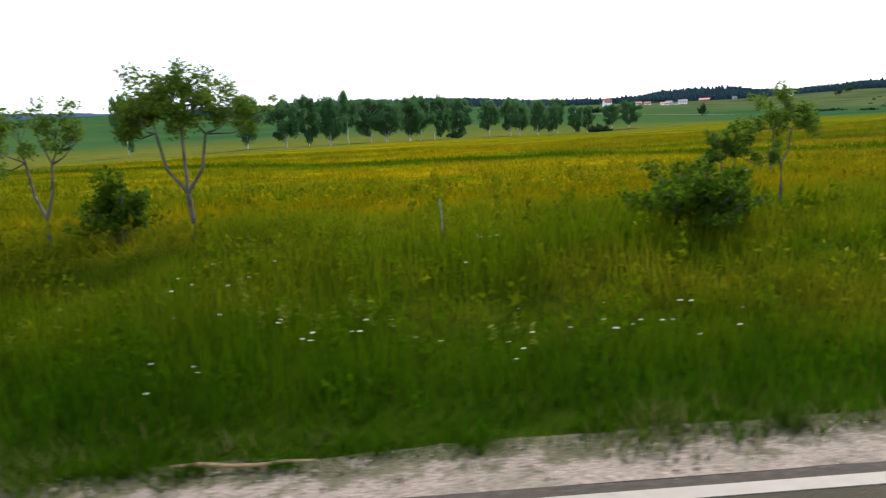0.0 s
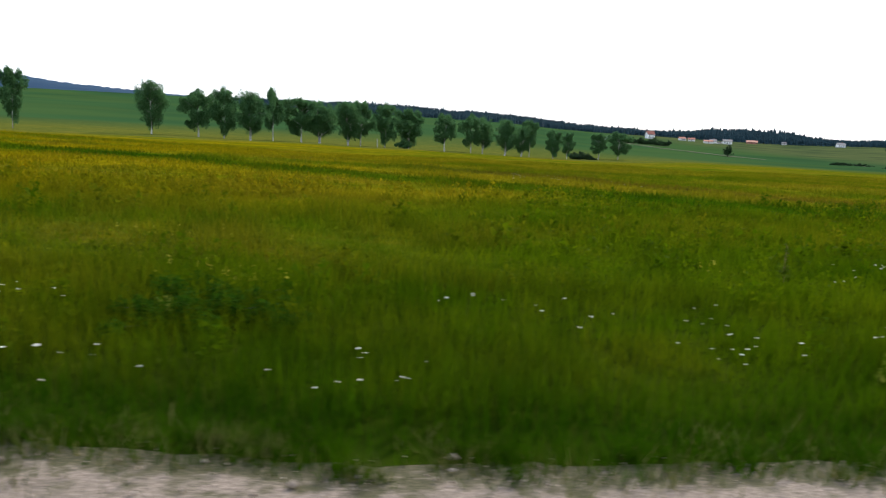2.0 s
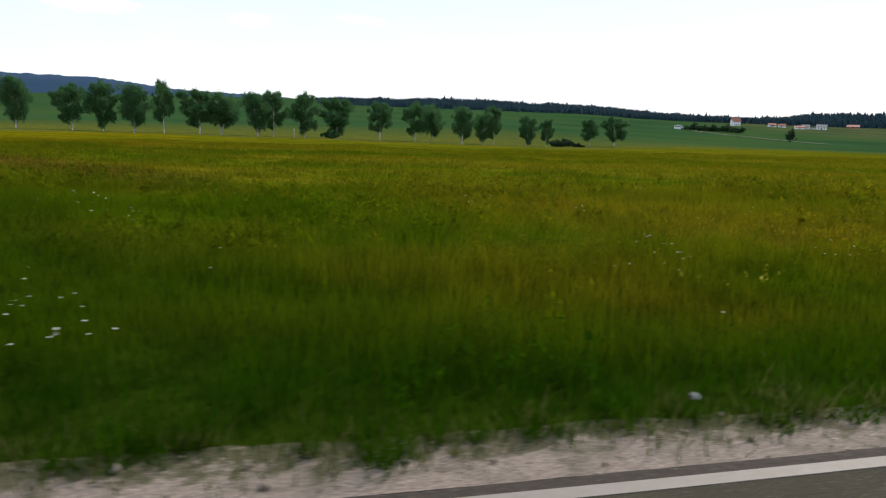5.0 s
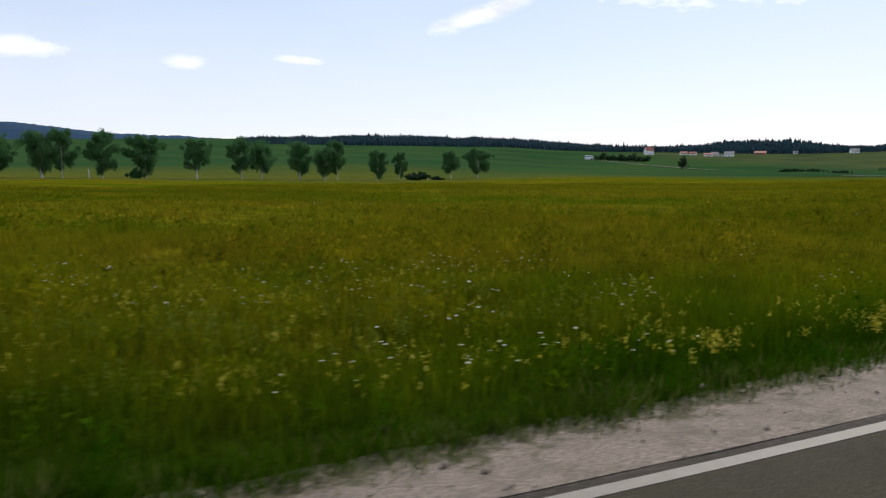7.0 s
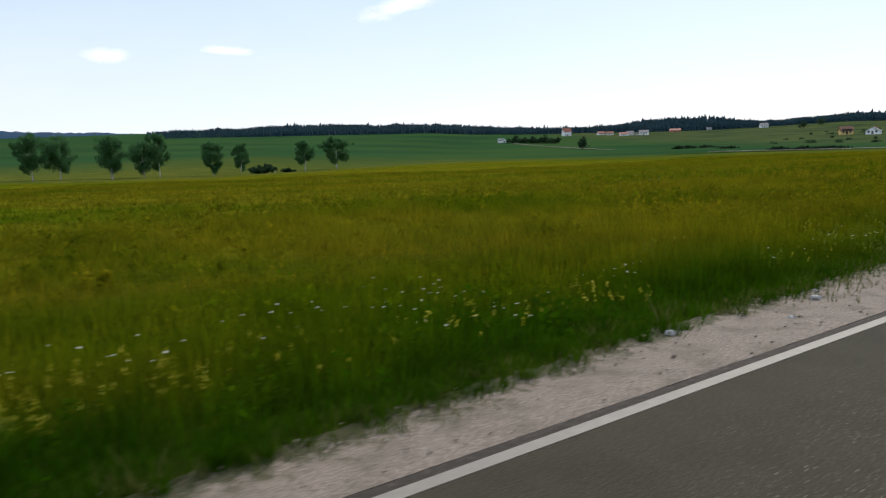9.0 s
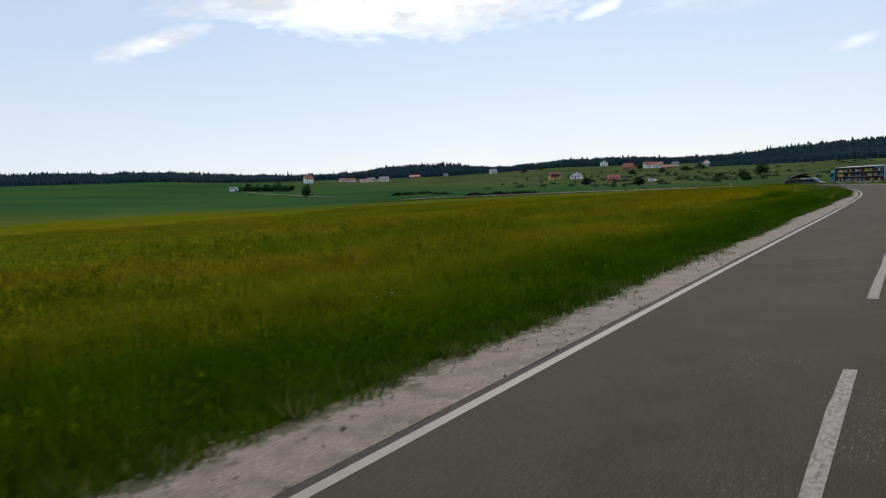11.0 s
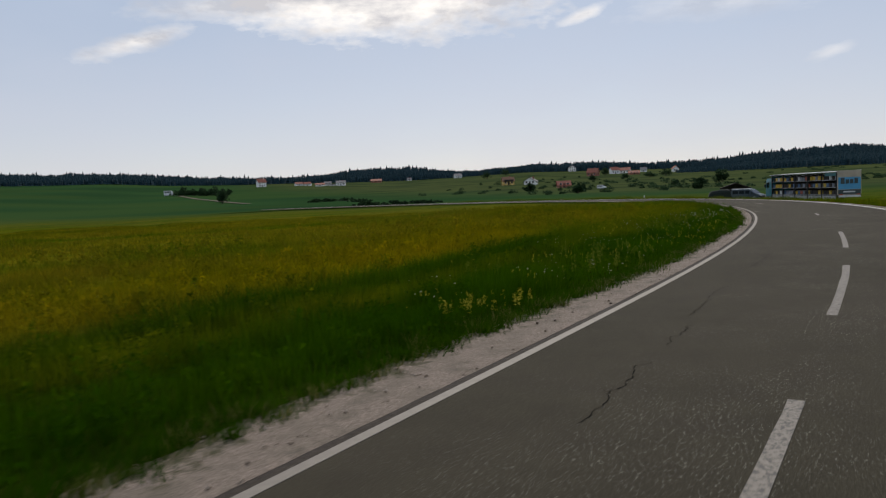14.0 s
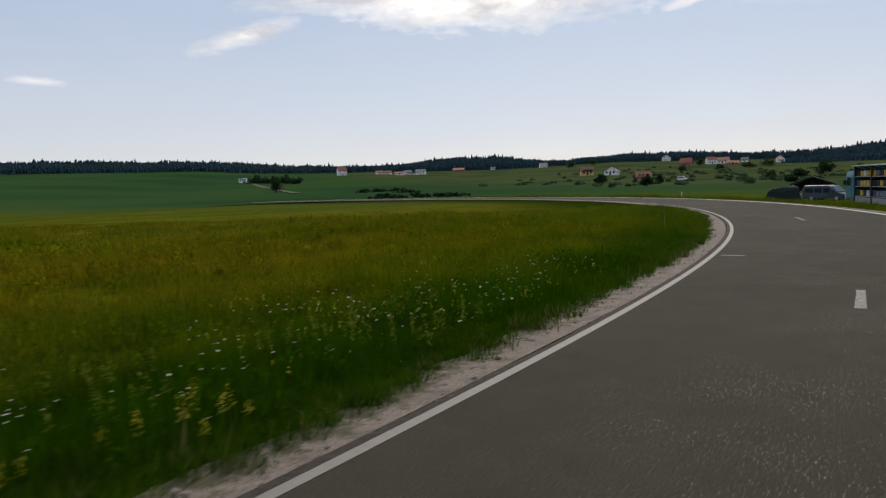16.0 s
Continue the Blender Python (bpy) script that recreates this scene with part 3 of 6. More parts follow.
CX, CY = 100.0, 25.0
RIDGE_AZ = [-180, 0, 20, 31, 36, 40, 44, 48, 52, 57, 62, 66, 70, 74.5, 79, 83, 87, 95, 105, 116, 140, 180]
RIDGE_EL = [0.4, 0.4, 0.7, 1.0, 1.05, 1.05, 1.05, 1.1, 1.2, 1.3, 1.15, 1.05, 1.1, 1.2, 1.25, 1.35, 1.6, 1.65, 1.7, 1.6, 1.0, 0.4]
TOP_EL = [0.75, 0.85, 1.32, 1.62, 1.82, 1.57, 1.32, 1.32, 1.42, 1.52, 1.35, 1.72, 1.72, 1.32, 1.42, 1.76, 2.0, 2.22, 2.17, 1.95, 1.3, 0.75]
R0, R1, R2 = 330.0, 1000.0, 1150.0


def ground_z(x, y):
    x, y = np.asarray(x, float), np.asarray(y, float)
    r = np.hypot(x - CX, y - CY)
    az = np.degrees(np.arctan2(y - CY, x - CX))
    z1 = 1.85 + np.tan(np.radians(np.interp(az, RIDGE_AZ, RIDGE_EL))) * R1
    z2 = 1.85 + np.tan(np.radians(np.interp(az, RIDGE_AZ, TOP_EL))) * R2
    foot = np.interp(az, [82, 90, 94, 98, 105, 125, 144, 165, 180], [R0, 250, 226, 206, 190, 166, 158, 160, R0])
    u = np.clip((r - foot) / (R1 - foot), 0, 1) ** np.interp(az, [82, 94, 165, 180], [1.3, 1.18, 1.18, 1.3])
    w = np.clip((r - R1) / (R2 - R1), 0, 1)
    z = z1 * u + (z2 - z1) * w - np.clip(r - R2, 0, None) * 0.03
    dip = np.clip((r - 70) / 60, 0, 1) * (1 - np.clip((r - np.minimum(foot, 240.0)) / 90, 0, 1)) * np.clip((az - 50) / 15, 0, 1) * np.clip((165 - az) / 15, 0, 1)
    z = z - np.interp(az, [62, 77, 90, 98, 102, 114, 125, 135, 144], [0.3, 0.9, 1.35, 1.8, 1.7, 0.95, 0.5, 0.15, 0.0]) * dip
    return z


def ground_near(x, y, side):
    """The plain by the road: its bumps die out towards the road."""
    far = np.clip((np.abs(side) - 6.0) / 8.0, 0, 1)
    bank = 0.4 * np.exp(-((x - 1.0) / 13.0) ** 2 - ((side - 10.5) / 3.5) ** 2) * np.clip((side - 5.5) / 3.0, 0, 1)
    low = 0.45 * np.clip((-side - 5.0) / 3.5, 0, 1) * np.clip((x - 190.0) / 20.0, 0, 1) * np.clip((330.0 - x) / 40.0, 0, 1) * np.clip((260.0 - y) / 60.0, 0, 1)
    far = far * np.clip((230.0 - np.abs(side)) / 110.0, 0, 1)
    return -0.035 - low + bank + far * (0.10 * wave(x, y, 0.22, 3) + 0.05 * wave(x, y, 0.9, 5) + 0.03)


def height(x, y):
    side = road_side(x, y)
    return ground_z(x, y) + ground_near(np.asarray(x, float), np.asarray(y, float), side)


def height1(x, y):
    return float(height(np.array([x]), np.array([y]))[0])


# ---------------------------------------------------------------- ground and road
def build_ground():
    radii = np.concatenate([np.arange(0, 200, 2.5), np.geomspace(200, 1300, 60), [1500, 1900, 2500, 3300, 4400]])
    nseg = 300
    ang = np.linspace(0, math.tau, nseg, endpoint=False)
    rr, aa = np.meshgrid(radii[1:], ang, indexing="ij")
    x, y = (CX + rr * np.cos(aa)).ravel(), (CY + rr * np.sin(aa)).ravel()
    x, y = np.concatenate([[CX], x]), np.concatenate([[CY], y])
    v = np.stack([x, y, height(x, y)], 1)
    i, j = np.meshgrid(np.arange(len(radii) - 2), np.arange(nseg), indexing="ij")
    a = 1 + i * nseg + j
    b = 1 + i * nseg + (j + 1) % nseg
    c, d = a + nseg, b + nseg
    tris = np.concatenate([np.stack([a, c, b], -1).reshape(-1, 3), np.stack([b, c, d], -1).reshape(-1, 3),
                           np.stack([np.zeros(nseg, int), 1 + np.arange(nseg), 1 + (np.arange(nseg) + 1) % nseg], 1)])
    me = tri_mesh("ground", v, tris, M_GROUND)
    side = road_side(x, y)
    inset(me, np.abs(side))
    # weight of the painted ground shade, fading out away from the road
    at = me.attributes.new("turf_shade", "FLOAT", "POINT")
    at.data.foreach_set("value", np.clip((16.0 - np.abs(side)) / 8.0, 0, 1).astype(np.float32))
    me.polygons.foreach_set("use_smooth", [True] * len(me.polygons))
    return tagged(new("ground", me), "wide green and yellow meadow plain rising to hills", "meadow", kind="structure")


def strip(name, s0, s1, left, right, z, material, step=1.0, ragged=0.0, seed=0, lift=0.0):
    """A band along the road between two side distances, with a ragged left edge where asked, as a low solid."""
    ss = np.arange(s0, s1 + 1e-6, step)
    rnd = np.random.RandomState(seed)
    wob = np.zeros(len(ss))
    if ragged:
        for cell, share in ((3.1, 1.0), (1.1, 0.8), (0.43, 0.7), (0.19, 0.6)):
            knots = rnd.uniform(-1, 1, int((s1 - s0) / cell) + 3)
            wob += ragged * share * np.interp((ss - s0) / cell, np.arange(len(knots)), knots)
    lf = left(ss) if callable(left) else np.full(len(ss), left)
    rt = right(ss) if callable(right) else np.full(len(ss), right)
    ax, ay = on_road(ss, lf + wob)
    bx, by = on_road(ss, rt)
    n = len(ss)
    v = np.concatenate([np.stack([ax, ay, np.full(n, z - lift)], 1), np.stack([bx, by, np.full(n, z)], 1),
                        np.stack([ax, ay, np.full(n, z - 0.12)], 1), np.stack([bx, by, np.full(n, z - 0.12)], 1)])
    t = []
    for k in range(n - 1):
        a, b, c, d = k, k + 1, n + k, n + k + 1
        t += [(a, c, b), (b, c, d), (a, b, 2 * n + a), (b, 2 * n + b, 2 * n + a), (c, 2 * n + c, d), (d, 2 * n + c, 2 * n + d)]
    me = tri_mesh(name, v, t, material)
    at = me.attributes.new("rim", "FLOAT", "POINT")
    me.polygons.foreach_set("use_smooth", [False] * len(me.polygons))
    wide = np.abs(lf + wob - rt)
    at.data.foreach_set("value", np.concatenate([0 * wide, wide, 0 * wide, wide]).astype(np.float32))
    return new(name, me)


def shoulder(s):
    wide = np.interp(s, [-80, 0, 5, 9, 13, 17, 20, 23, 26, 28.5, 30, 37, 42, 46, 50, 53, 80, 86, 93, 97, 105, 114, 122, 127, 133, 140, 165, 173, 190, 208, 214, 230, 375],
                     [0.8, 0.72, 0.74, 0.74, 0.9, 0.84, 1.08, 0.92, 1.2, 1.0, 1.25, 1.25, 0.98, 0.9, 0.95, 0.85, 0.8, 0.85, 1.2, 1.2, 1.02, 1.04, 1.38, 1.52, 1.42, 1.22, 0.98, 1.12, 0.98, 0.68, 0.62, 0.7, 0.85])
    return inner(s) + wide + np.interp(s, [-80, 60, 80, 110, 160, 170, 375], [0, 0, 0.1, 0.12, 0.12, 0.2, 0.2]) + 0.05 * np.sin(s * 0.37)


build_ground()
tagged(strip("road", -80, 375, lambda s: inner(s, 0.1), OUTER - 0.1, 0.0, M_ASPHALT), "grey worn asphalt country road with cracks", "road", kind="structure")
tagged(strip("verge_gravel", -80, 375, lambda s: shoulder(s) + 0.2, lambda s: inner(s, 0.2), -0.018, M_GRAVEL, 0.12, 0.07, 4, 0.02), "pale crushed-stone shoulder beside the road", "gravel", kind="structure")
tagged(strip("verge_gravel", -80, 375, OUTER - 0.1, OUTER - 0.9, -0.02, M_GRAVEL, 0.5), "pale crushed-stone shoulder outside the bend", "gravel", kind="structure")
tagged(strip("road_edge", -80, 375, lambda s: inner(s, 0.175), lambda s: inner(s, 0.05), 0.004, M_CRUMBLE, 0.15, 0.013, 9, 0.012), "crumbling dark asphalt edge by the line", "road edge", kind="structure")
tagged(strip("edge_line", -80, 375, lambda s: inner(s, 0.056), lambda s: inner(s, -0.056), 0.005, M_PAINT), "white painted edge line, slightly worn", "road marking", kind="structure")
tagged(strip("edge_line", -80, 375, OUTER + 0.09, OUTER - 0.09, 0.005, M_PAINT_FRESH), "white painted edge line outside the bend", "road marking", kind="structure")
def middle_left(s):
    return np.interp(s, [0, 180, 198, 375], [0.5, 0.5, 0.3, 0.35]) + 0.065


def middle_right(s):
    return middle_left(s) - 0.13


dashes = [(172.6 + 10.6 * k, 6.3) for k in range(-16, 4)] + [(223.5, 2.2), (245, 2.4)]
for a, long in dashes:
    tagged(strip("centre_dash", a, a + long, middle_left, middle_right, 0.005, M_PAINT_WORN, 0.45, 0.012, int(abs(a))), "worn white centre line dash on asphalt", "road marking", "centre line dashes", "structure")


def road_crack(a, b, d, seed):
    """A crooked open crack along the lane, wider and narrower, with short side branches."""
    r = random.Random(seed)
    v, t = [], []

    def run(points, wide):
        base = len(v)
        for i, (cs, cd) in enumerate(points):
            w = wide * r.uniform(0.25, 1.0) * (0.15 if i in (0, len(points) - 1) else 1.0)
            for side in (-1, 1):
                x, y = on_road(cs, cd + side * w)
                v.append((float(x), float(y), 0.0045))
        for i in range(len(points) - 1):
            p = base + 2 * i
            t.extend([(p, p + 2, p + 1), (p + 1, p + 2, p + 3)])

    line, cs, cd = [], a, d
    while cs < b:
        line.append((cs, cd))
        if r.random() < 0.09:
            way = r.choice((-1, 1))
            run([(cs, cd), (cs + 0.07, cd + way * 0.08), (cs + r.uniform(0.02, 0.2), cd + way * r.uniform(0.14, 0.28))], 0.005)
        cs += r.uniform(0.02, 0.08)
        cd += r.uniform(-0.035, 0.035) + 0.12 * (d - cd)
    run(line, 0.0085)
    return tagged(new("road_crack", tri_mesh("road_crack", v, t, M_TAR)), "dark crooked crack in the worn asphalt", "crack", "cracks in the road", "structure")


for k, (a, b, d) in enumerate([(188.2, 190.4, 1.85), (191.2, 192.6, 1.9), (193.2, 196.5, 2.1), (199.5, 203.0, 2.0), (118.0, 121.0, 1.7)]):
    road_crack(a, b, d, 300 + k)


# ---------------------------------------------------------------- grass
def scatter(n, s0, s1, d0, d1, seed):
    """Places left of the road between side distances d0 and d1 from the line, evenly by ground."""
    r = np.random.RandomState(seed)
    s = r.uniform(s0, s1, n)
    d = r.uniform(d0, d1, n)
    x, y = on_road(s, d)
    return x, y, s, d, r


def blades(name, x, y, r, high, wide, lean=0.35, z=None):
    """One slim triangle a blade, bent by its lean."""
    n = len(x)
    z = height(x, y) if z is None else z
    a = r.uniform(0, math.tau, n)
    hh = high * r.uniform(0.55, 1.25, n)
    ww = wide * r.uniform(0.6, 1.3, n)
    la, ll = r.uniform(0, math.tau, n), lean * r.uniform(0.1, 1.0, n) * hh
    dx, dy = np.cos(a) * ww / 2, np.sin(a) * ww / 2
    v = np.empty((n, 3, 3), np.float32)
    v[:, 0] = np.stack([x - dx, y - dy, z - 0.03], 1)
    v[:, 1] = np.stack([x + dx, y + dy, z - 0.03], 1)
    v[:, 2] = np.stack([x + np.cos(la) * ll, y + np.sin(la) * ll, z + hh], 1)
    return v.reshape(-1, 3), np.arange(3 * n).reshape(-1, 3)


def grass_belt(n, d0, d1, high, wide, seed, label, s0, s1, material, lean=0.4):
    x, y, s, d, r = scatter(n, s0, s1, d0, d1, seed)
    keep = d > shoulder(s) - 0.1 + 0.16 * wave(x, y, 2.3, 77) + 0.1 * wave(x, y, 6.0, 78) + r.uniform(-0.12, 0.15, n)
    x, y, d, s = x[keep], y[keep], d[keep], s[keep]
    clump = 0.75 + 0.35 * wave(x, y, 1.1, seed + 1) + 0.2 * wave(x, y, 4.0, seed + 2)
    edge = np.clip((d - shoulder(s)) / 0.7, 0.4, 1.0)
    v, t = blades("grass", x, y, r, high * np.clip(clump, 0.35, 1.5) * edge, wide, lean)
    return tagged(new("meadow_grass", inset(tri_mesh("meadow_grass", v, t, material), np.repeat(d, 3))), label, "grass", kind="stuff")


grass_belt(400000, 3.7, 7.0, 0.40, 0.016, 11, "dense dark green roadside meadow grass", -12, 262, M_BLADE)
grass_belt(210000, 7.0, 9.5, 0.38, 0.02, 14, "dense green meadow grass with seed heads", -12, 262, M_BLADE)
grass_belt(470000, 9.5, 22, 0.34, 0.026, 12, "tall olive green meadow grass", -18, 262, M_BLADE_MID, 0.9)
grass_belt(330000, 22, 70, 0.22, 0.07, 13, "tall yellowish meadow grass further in", -30, 262, M_BLADE_FAR, 1.0)


grass_belt_outer = scatter(60000, 190, 330, -9.5, -4.2, 15)
ox, oy, os_, od, orr = grass_belt_outer
ov, ot = blades("grass", ox, oy, orr, 0.42 * np.clip(0.8 + 0.5 * wave(ox, oy, 0.8, 5), 0.3, 1.6), 0.03, 0.4)
tagged(new("meadow_grass", inset(tri_mesh("meadow_grass", ov, ot, M_BLADE), np.repeat(np.abs(od) + 3.0, 3))), "tall yellowish grass outside the bend", "grass", kind="stuff")


def sparse_edge():
    """Thin dry grass creeping into the gravel."""
    x, y, s, d, r = scatter(150000, -12, 262, 3.4, 5.2, 19)
    off = d - shoulder(s)
    keep = (np.abs(off + 0.08) < r.uniform(0, 0.55, len(d)) * np.where(s > 160, 0.5, 1.0) * (0.55 + 0.7 * wave(x, y, 1.4, 8) + 0.7 * wave(x, y, 4.7, 9)))
    x, y, d = x[keep], y[keep], d[keep]
    v, t = blades("grass", x, y, r, 0.13, 0.014, 0.9, np.full(len(x), -0.02))
    return tagged(new("verge_grass", tri_mesh("verge_grass", v, t, M_DRY)), "thin dry grass on the gravel edge", "grass", kind="stuff")


sparse_edge()


def tufts():
    """Low matted tufts, part green and part dead, along the broken edge of the turf."""
    r = np.random.RandomState(27)
    n = 2300
    s = r.uniform(-12, 262, n)
    d = shoulder(s) + r.normal(0.06, 0.13, n)
    cx, cy = on_road(s, d)
    per = 38
    k = np.repeat(np.arange(n), per)
    spread = r.uniform(0.04, 0.13, n)[k]
    x = cx[k] + r.normal(0, 1, len(k)) * spread
    y = cy[k] + r.normal(0, 1, len(k)) * spread
    high = (r.uniform(0.05, 0.17, n) * np.where(r.uniform(0, 1, n) > 0.9, 1.7, 1.0))[k]
    for name, pick, mat, label in (("verge_tufts", r.uniform(0, 1, n) > 0.3, M_BLADE, "green grass tufts breaking into the gravel"), ("verge_tufts", None, M_DRY, "yellowed dead grass tufts at the gravel edge")):
        if pick is not None:
            green = pick
        sel = green[k] if pick is not None else ~green[k]
        v, t = blades("tuft", x[sel], y[sel], r, high[sel], 0.016, 1.1, np.full(int(sel.sum()), -0.02))
        tagged(new(name, inset(tri_mesh(name, v, t, mat), np.full(len(v), 4.6))), label, "grass", kind="stuff")


tufts()


def herbs(n, d0, d1, high, leaf, seed, label, s0=-12, s1=250):
    """Broad-leaved herbs and seed heads standing among the grass, clump by clump."""
    x, y, s, d, r = scatter(n, s0, s1, d0, d1, seed)
    keep = (d > shoulder(s) + 0.12) & (wave(x, y, 0.5, seed) + 0.6 * wave(x, y, 2.2, seed + 1) > -0.1)
    x, y, d = x[keep], y[keep], d[keep]
    z = height(x, y)
    n, per = len(x), 26
    hh = high * r.uniform(0.5, 1.25, n)
    wide = r.uniform(0.07, 0.2, n)
    k = np.repeat(np.arange(n), per)
    m = len(k)
    f = r.uniform(0.25, 1.0, m)
    a, w = r.uniform(0, math.tau, m), wide[k] * r.uniform(0, 1, m) ** 0.5
    p = np.stack([x[k] + np.cos(a) * w, y[k] + np.sin(a) * w, z[k] + hh[k] * f], 1)
    u = r.normal(size=(m, 3)) * leaf * r.uniform(0.5, 1.3, m)[:, None]
    q = r.normal(size=(m, 3)) * leaf * 0.7
    q[:, 2] = np.abs(q[:, 2]) * 1.6
    v = np.stack([p - u * 0.5, p + u * 0.5, p + q], 1).reshape(-1, 3)
    return tagged(new("meadow_herbs", inset(tri_mesh("meadow_herbs", v, np.arange(3 * m).reshape(-1, 3), M_BLADE), np.repeat(d[k], 3))), label, "herbs", kind="stuff")


herbs(9000, 4.2, 10, 0.42, 0.035, 23, "broad-leaved herbs among the roadside grass")
herbs(9000, 10, 26, 0.45, 0.055, 24, "broad-leaved herbs in the meadow")


# ---------------------------------------------------------------- plants
def leaf_cloud(centres, sizes, count, leaf, seed, squash=0.8):
    """Many small leaf triangles round limb ends: an uneven crown with gaps."""
    r = np.random.RandomState(seed)
    k = r.choice(len(centres), count, p=np.array(sizes) ** 2 / np.sum(np.array(sizes) ** 2))
    c, sz = np.array(centres)[k], np.array(sizes)[k]
    d = r.normal(size=(count, 3))
    d /= np.linalg.norm(d, axis=1)[:, None]
    rad = sz * r.uniform(0.25, 1.0, count) ** 0.6 * (1 + 0.25 * np.sin(d[:, 0] * 7 + d[:, 2] * 9))
    p = c + d * rad[:, None] * np.array([1, 1, squash])
    u, w = r.normal(size=(count, 3)), r.normal(size=(count, 3))
    u /= np.linalg.norm(u, axis=1)[:, None]
    w -= (w * u).sum(1)[:, None] * u
    w /= np.linalg.norm(w, axis=1)[:, None]
    ls = leaf * r.uniform(0.6, 1.4, count)[:, None]
    v = np.stack([p - u * ls * 0.6, p + u * ls * 0.6, p + w * ls], 1)
    return v.reshape(-1, 3), np.arange(3 * count).reshape(-1, 3)


def make_tree(name, tall, spread, seed, bark, leaves, label, bare=0.2, limbs=16, count=12000, leaf=0.16, trunk=0.13, stems=1, category="tree"):
    """A birch: one or two pale stems, drooping limbs with many leaf clumps, its base at the origin."""
    r = random.Random(seed)
    root = tagged(new(name), label, category)
    bm = bmesh.new()
    ends, sizes = [], []
    for fk in range(stems):
        lean = r.uniform(-0.05, 0.05) + 0.16 * (fk - (stems - 1) / 2)
        top = tall * (0.97 if fk == 0 else r.uniform(0.72, 0.9))
        pts = [(fk * 0.25, 0, -0.1)]
        for i in range(1, 7):
            h = top * i / 6
            pts.append((fk * 0.25 + lean * h + r.uniform(-0.02, 0.02) * tall, r.uniform(-0.02, 0.02) * tall, h))
        tube(bm, pts, [trunk * (1 - 0.15 * i) for i in range(7)], 7)
        for i in range(limbs):
            f = bare + (1 - bare) * (i + r.random()) / limbs
            k = min(int(f * 6), 5)
            base = Vector(pts[k]).lerp(Vector(pts[k + 1]), f * 6 - k)
            g = (f - bare) / (1 - bare)
            a = i * 2.4 + r.uniform(-0.6, 0.6)
            ln = spread * (0.2 + 1.0 * math.sin(math.pi * min(1.0, 0.16 + 0.76 * g))) * r.uniform(0.5, 1.12)
            e = base + Vector((math.cos(a) * ln, math.sin(a) * ln, ln * r.uniform(0.15, 0.75)))
            mid = base.lerp(e, 0.5) + Vector((0, 0, 0.1 * ln))
            tube(bm, [base, mid, e], [trunk * 0.36 * (1 - 0.6 * f), trunk * 0.22 * (1 - 0.6 * f), trunk * 0.07], 5)
            for w, sz in ((1.0, 0.8), (0.75, 1.0), (0.45, 0.85)):
                q = base.lerp(e, w) + Vector((r.uniform(-0.14, 0.14), r.uniform(-0.14, 0.14), r.uniform(-0.16, 0.08))) * spread
                ends.append(tuple(q))
                sizes.append(spread * 0.3 * sz * r.uniform(0.5, 1.3))
        ends.append((pts[-1][0], pts[-1][1], top))
        sizes.append(spread * 0.2)
    part("trunk", bm, bark, root)
    v, t = leaf_cloud(ends, sizes, count, leaf, seed, 1.1)
    part("crown", tri_mesh("crown", v, t, leaves), leaves, root)
    return root


def fork_tree(x, y, tall, fork, spread, flat, seed, label, count, limbs=5, trunk=0.035, turn=0.0):
    """A young roadside tree: a short stem that forks low into rising limbs, twigs, and an open flat crown."""
    r = random.Random(seed)
    root = tagged(new("young_tree"), label, "tree")
    bm = bmesh.new()
    ends, sizes = [], []
    neck = Vector((r.uniform(-0.04, 0.04), 0, fork))
    tube(bm, [(0, 0, -0.1), neck * 0.5 + Vector((0.02, 0, 0)), neck], [trunk, trunk * 0.85, trunk * 0.75], 8)
    for i in range(limbs):
        u = -1 + 2 * (i + 0.5) / limbs + r.uniform(-0.12, 0.12)
        knee = neck + Vector((u * spread * 0.42, r.uniform(-0.15, 0.15) * spread, (tall - fork) * r.uniform(0.36, 0.5)))
        bow = neck.lerp(knee, 0.5) + Vector((0.1 * u * spread, r.uniform(-0.04, 0.04), -0.03 * tall))
        tube(bm, [neck, bow, knee], [trunk * 0.62, trunk * 0.52, trunk * 0.42], 6)
        for j in range(3):
            w = u + (j - 1) * 1.0 / limbs + r.uniform(-0.12, 0.12)
            e = Vector((w * spread * 0.85, knee.y + r.uniform(-0.4, 0.4) * spread, tall * (1 - flat * 0.6) - 0.16 * tall * w * w + r.uniform(-0.05, 0.06) * tall))
            mid = knee.lerp(e, 0.5) + Vector((r.uniform(-0.06, 0.06), r.uniform(-0.06, 0.06), -0.03 * tall))
            tube(bm, [knee, mid, e], [trunk * 0.36, trunk * 0.25, trunk * 0.12], 5)
            for k in range(5):
                b = mid.lerp(e, r.uniform(0.2, 1.0))
                q = b + Vector((r.uniform(-0.28, 0.28) * spread, r.uniform(-0.28, 0.28) * spread, r.uniform(-0.1, flat) * tall * 0.6))
                tube(bm, [b, b.lerp(q, 0.5) + Vector((0, 0, 0.02)), q], [trunk * 0.14, trunk * 0.1, trunk * 0.05], 4)
                for f in (0.6, 1.0):
                    ends.append(tuple(b.lerp(q, f)))
                    sizes.append(spread * r.uniform(0.07, 0.19))
    part("trunk", bm, M_BARK, root)
    v, t = leaf_cloud(ends, sizes, count, 0.036, seed, 0.75)
    part("crown", tri_mesh("crown", v, t, M_YOUNG_LEAF), M_YOUNG_LEAF, root)
    root.matrix_world = at_place(x, y, 1.0, turn)
    return root


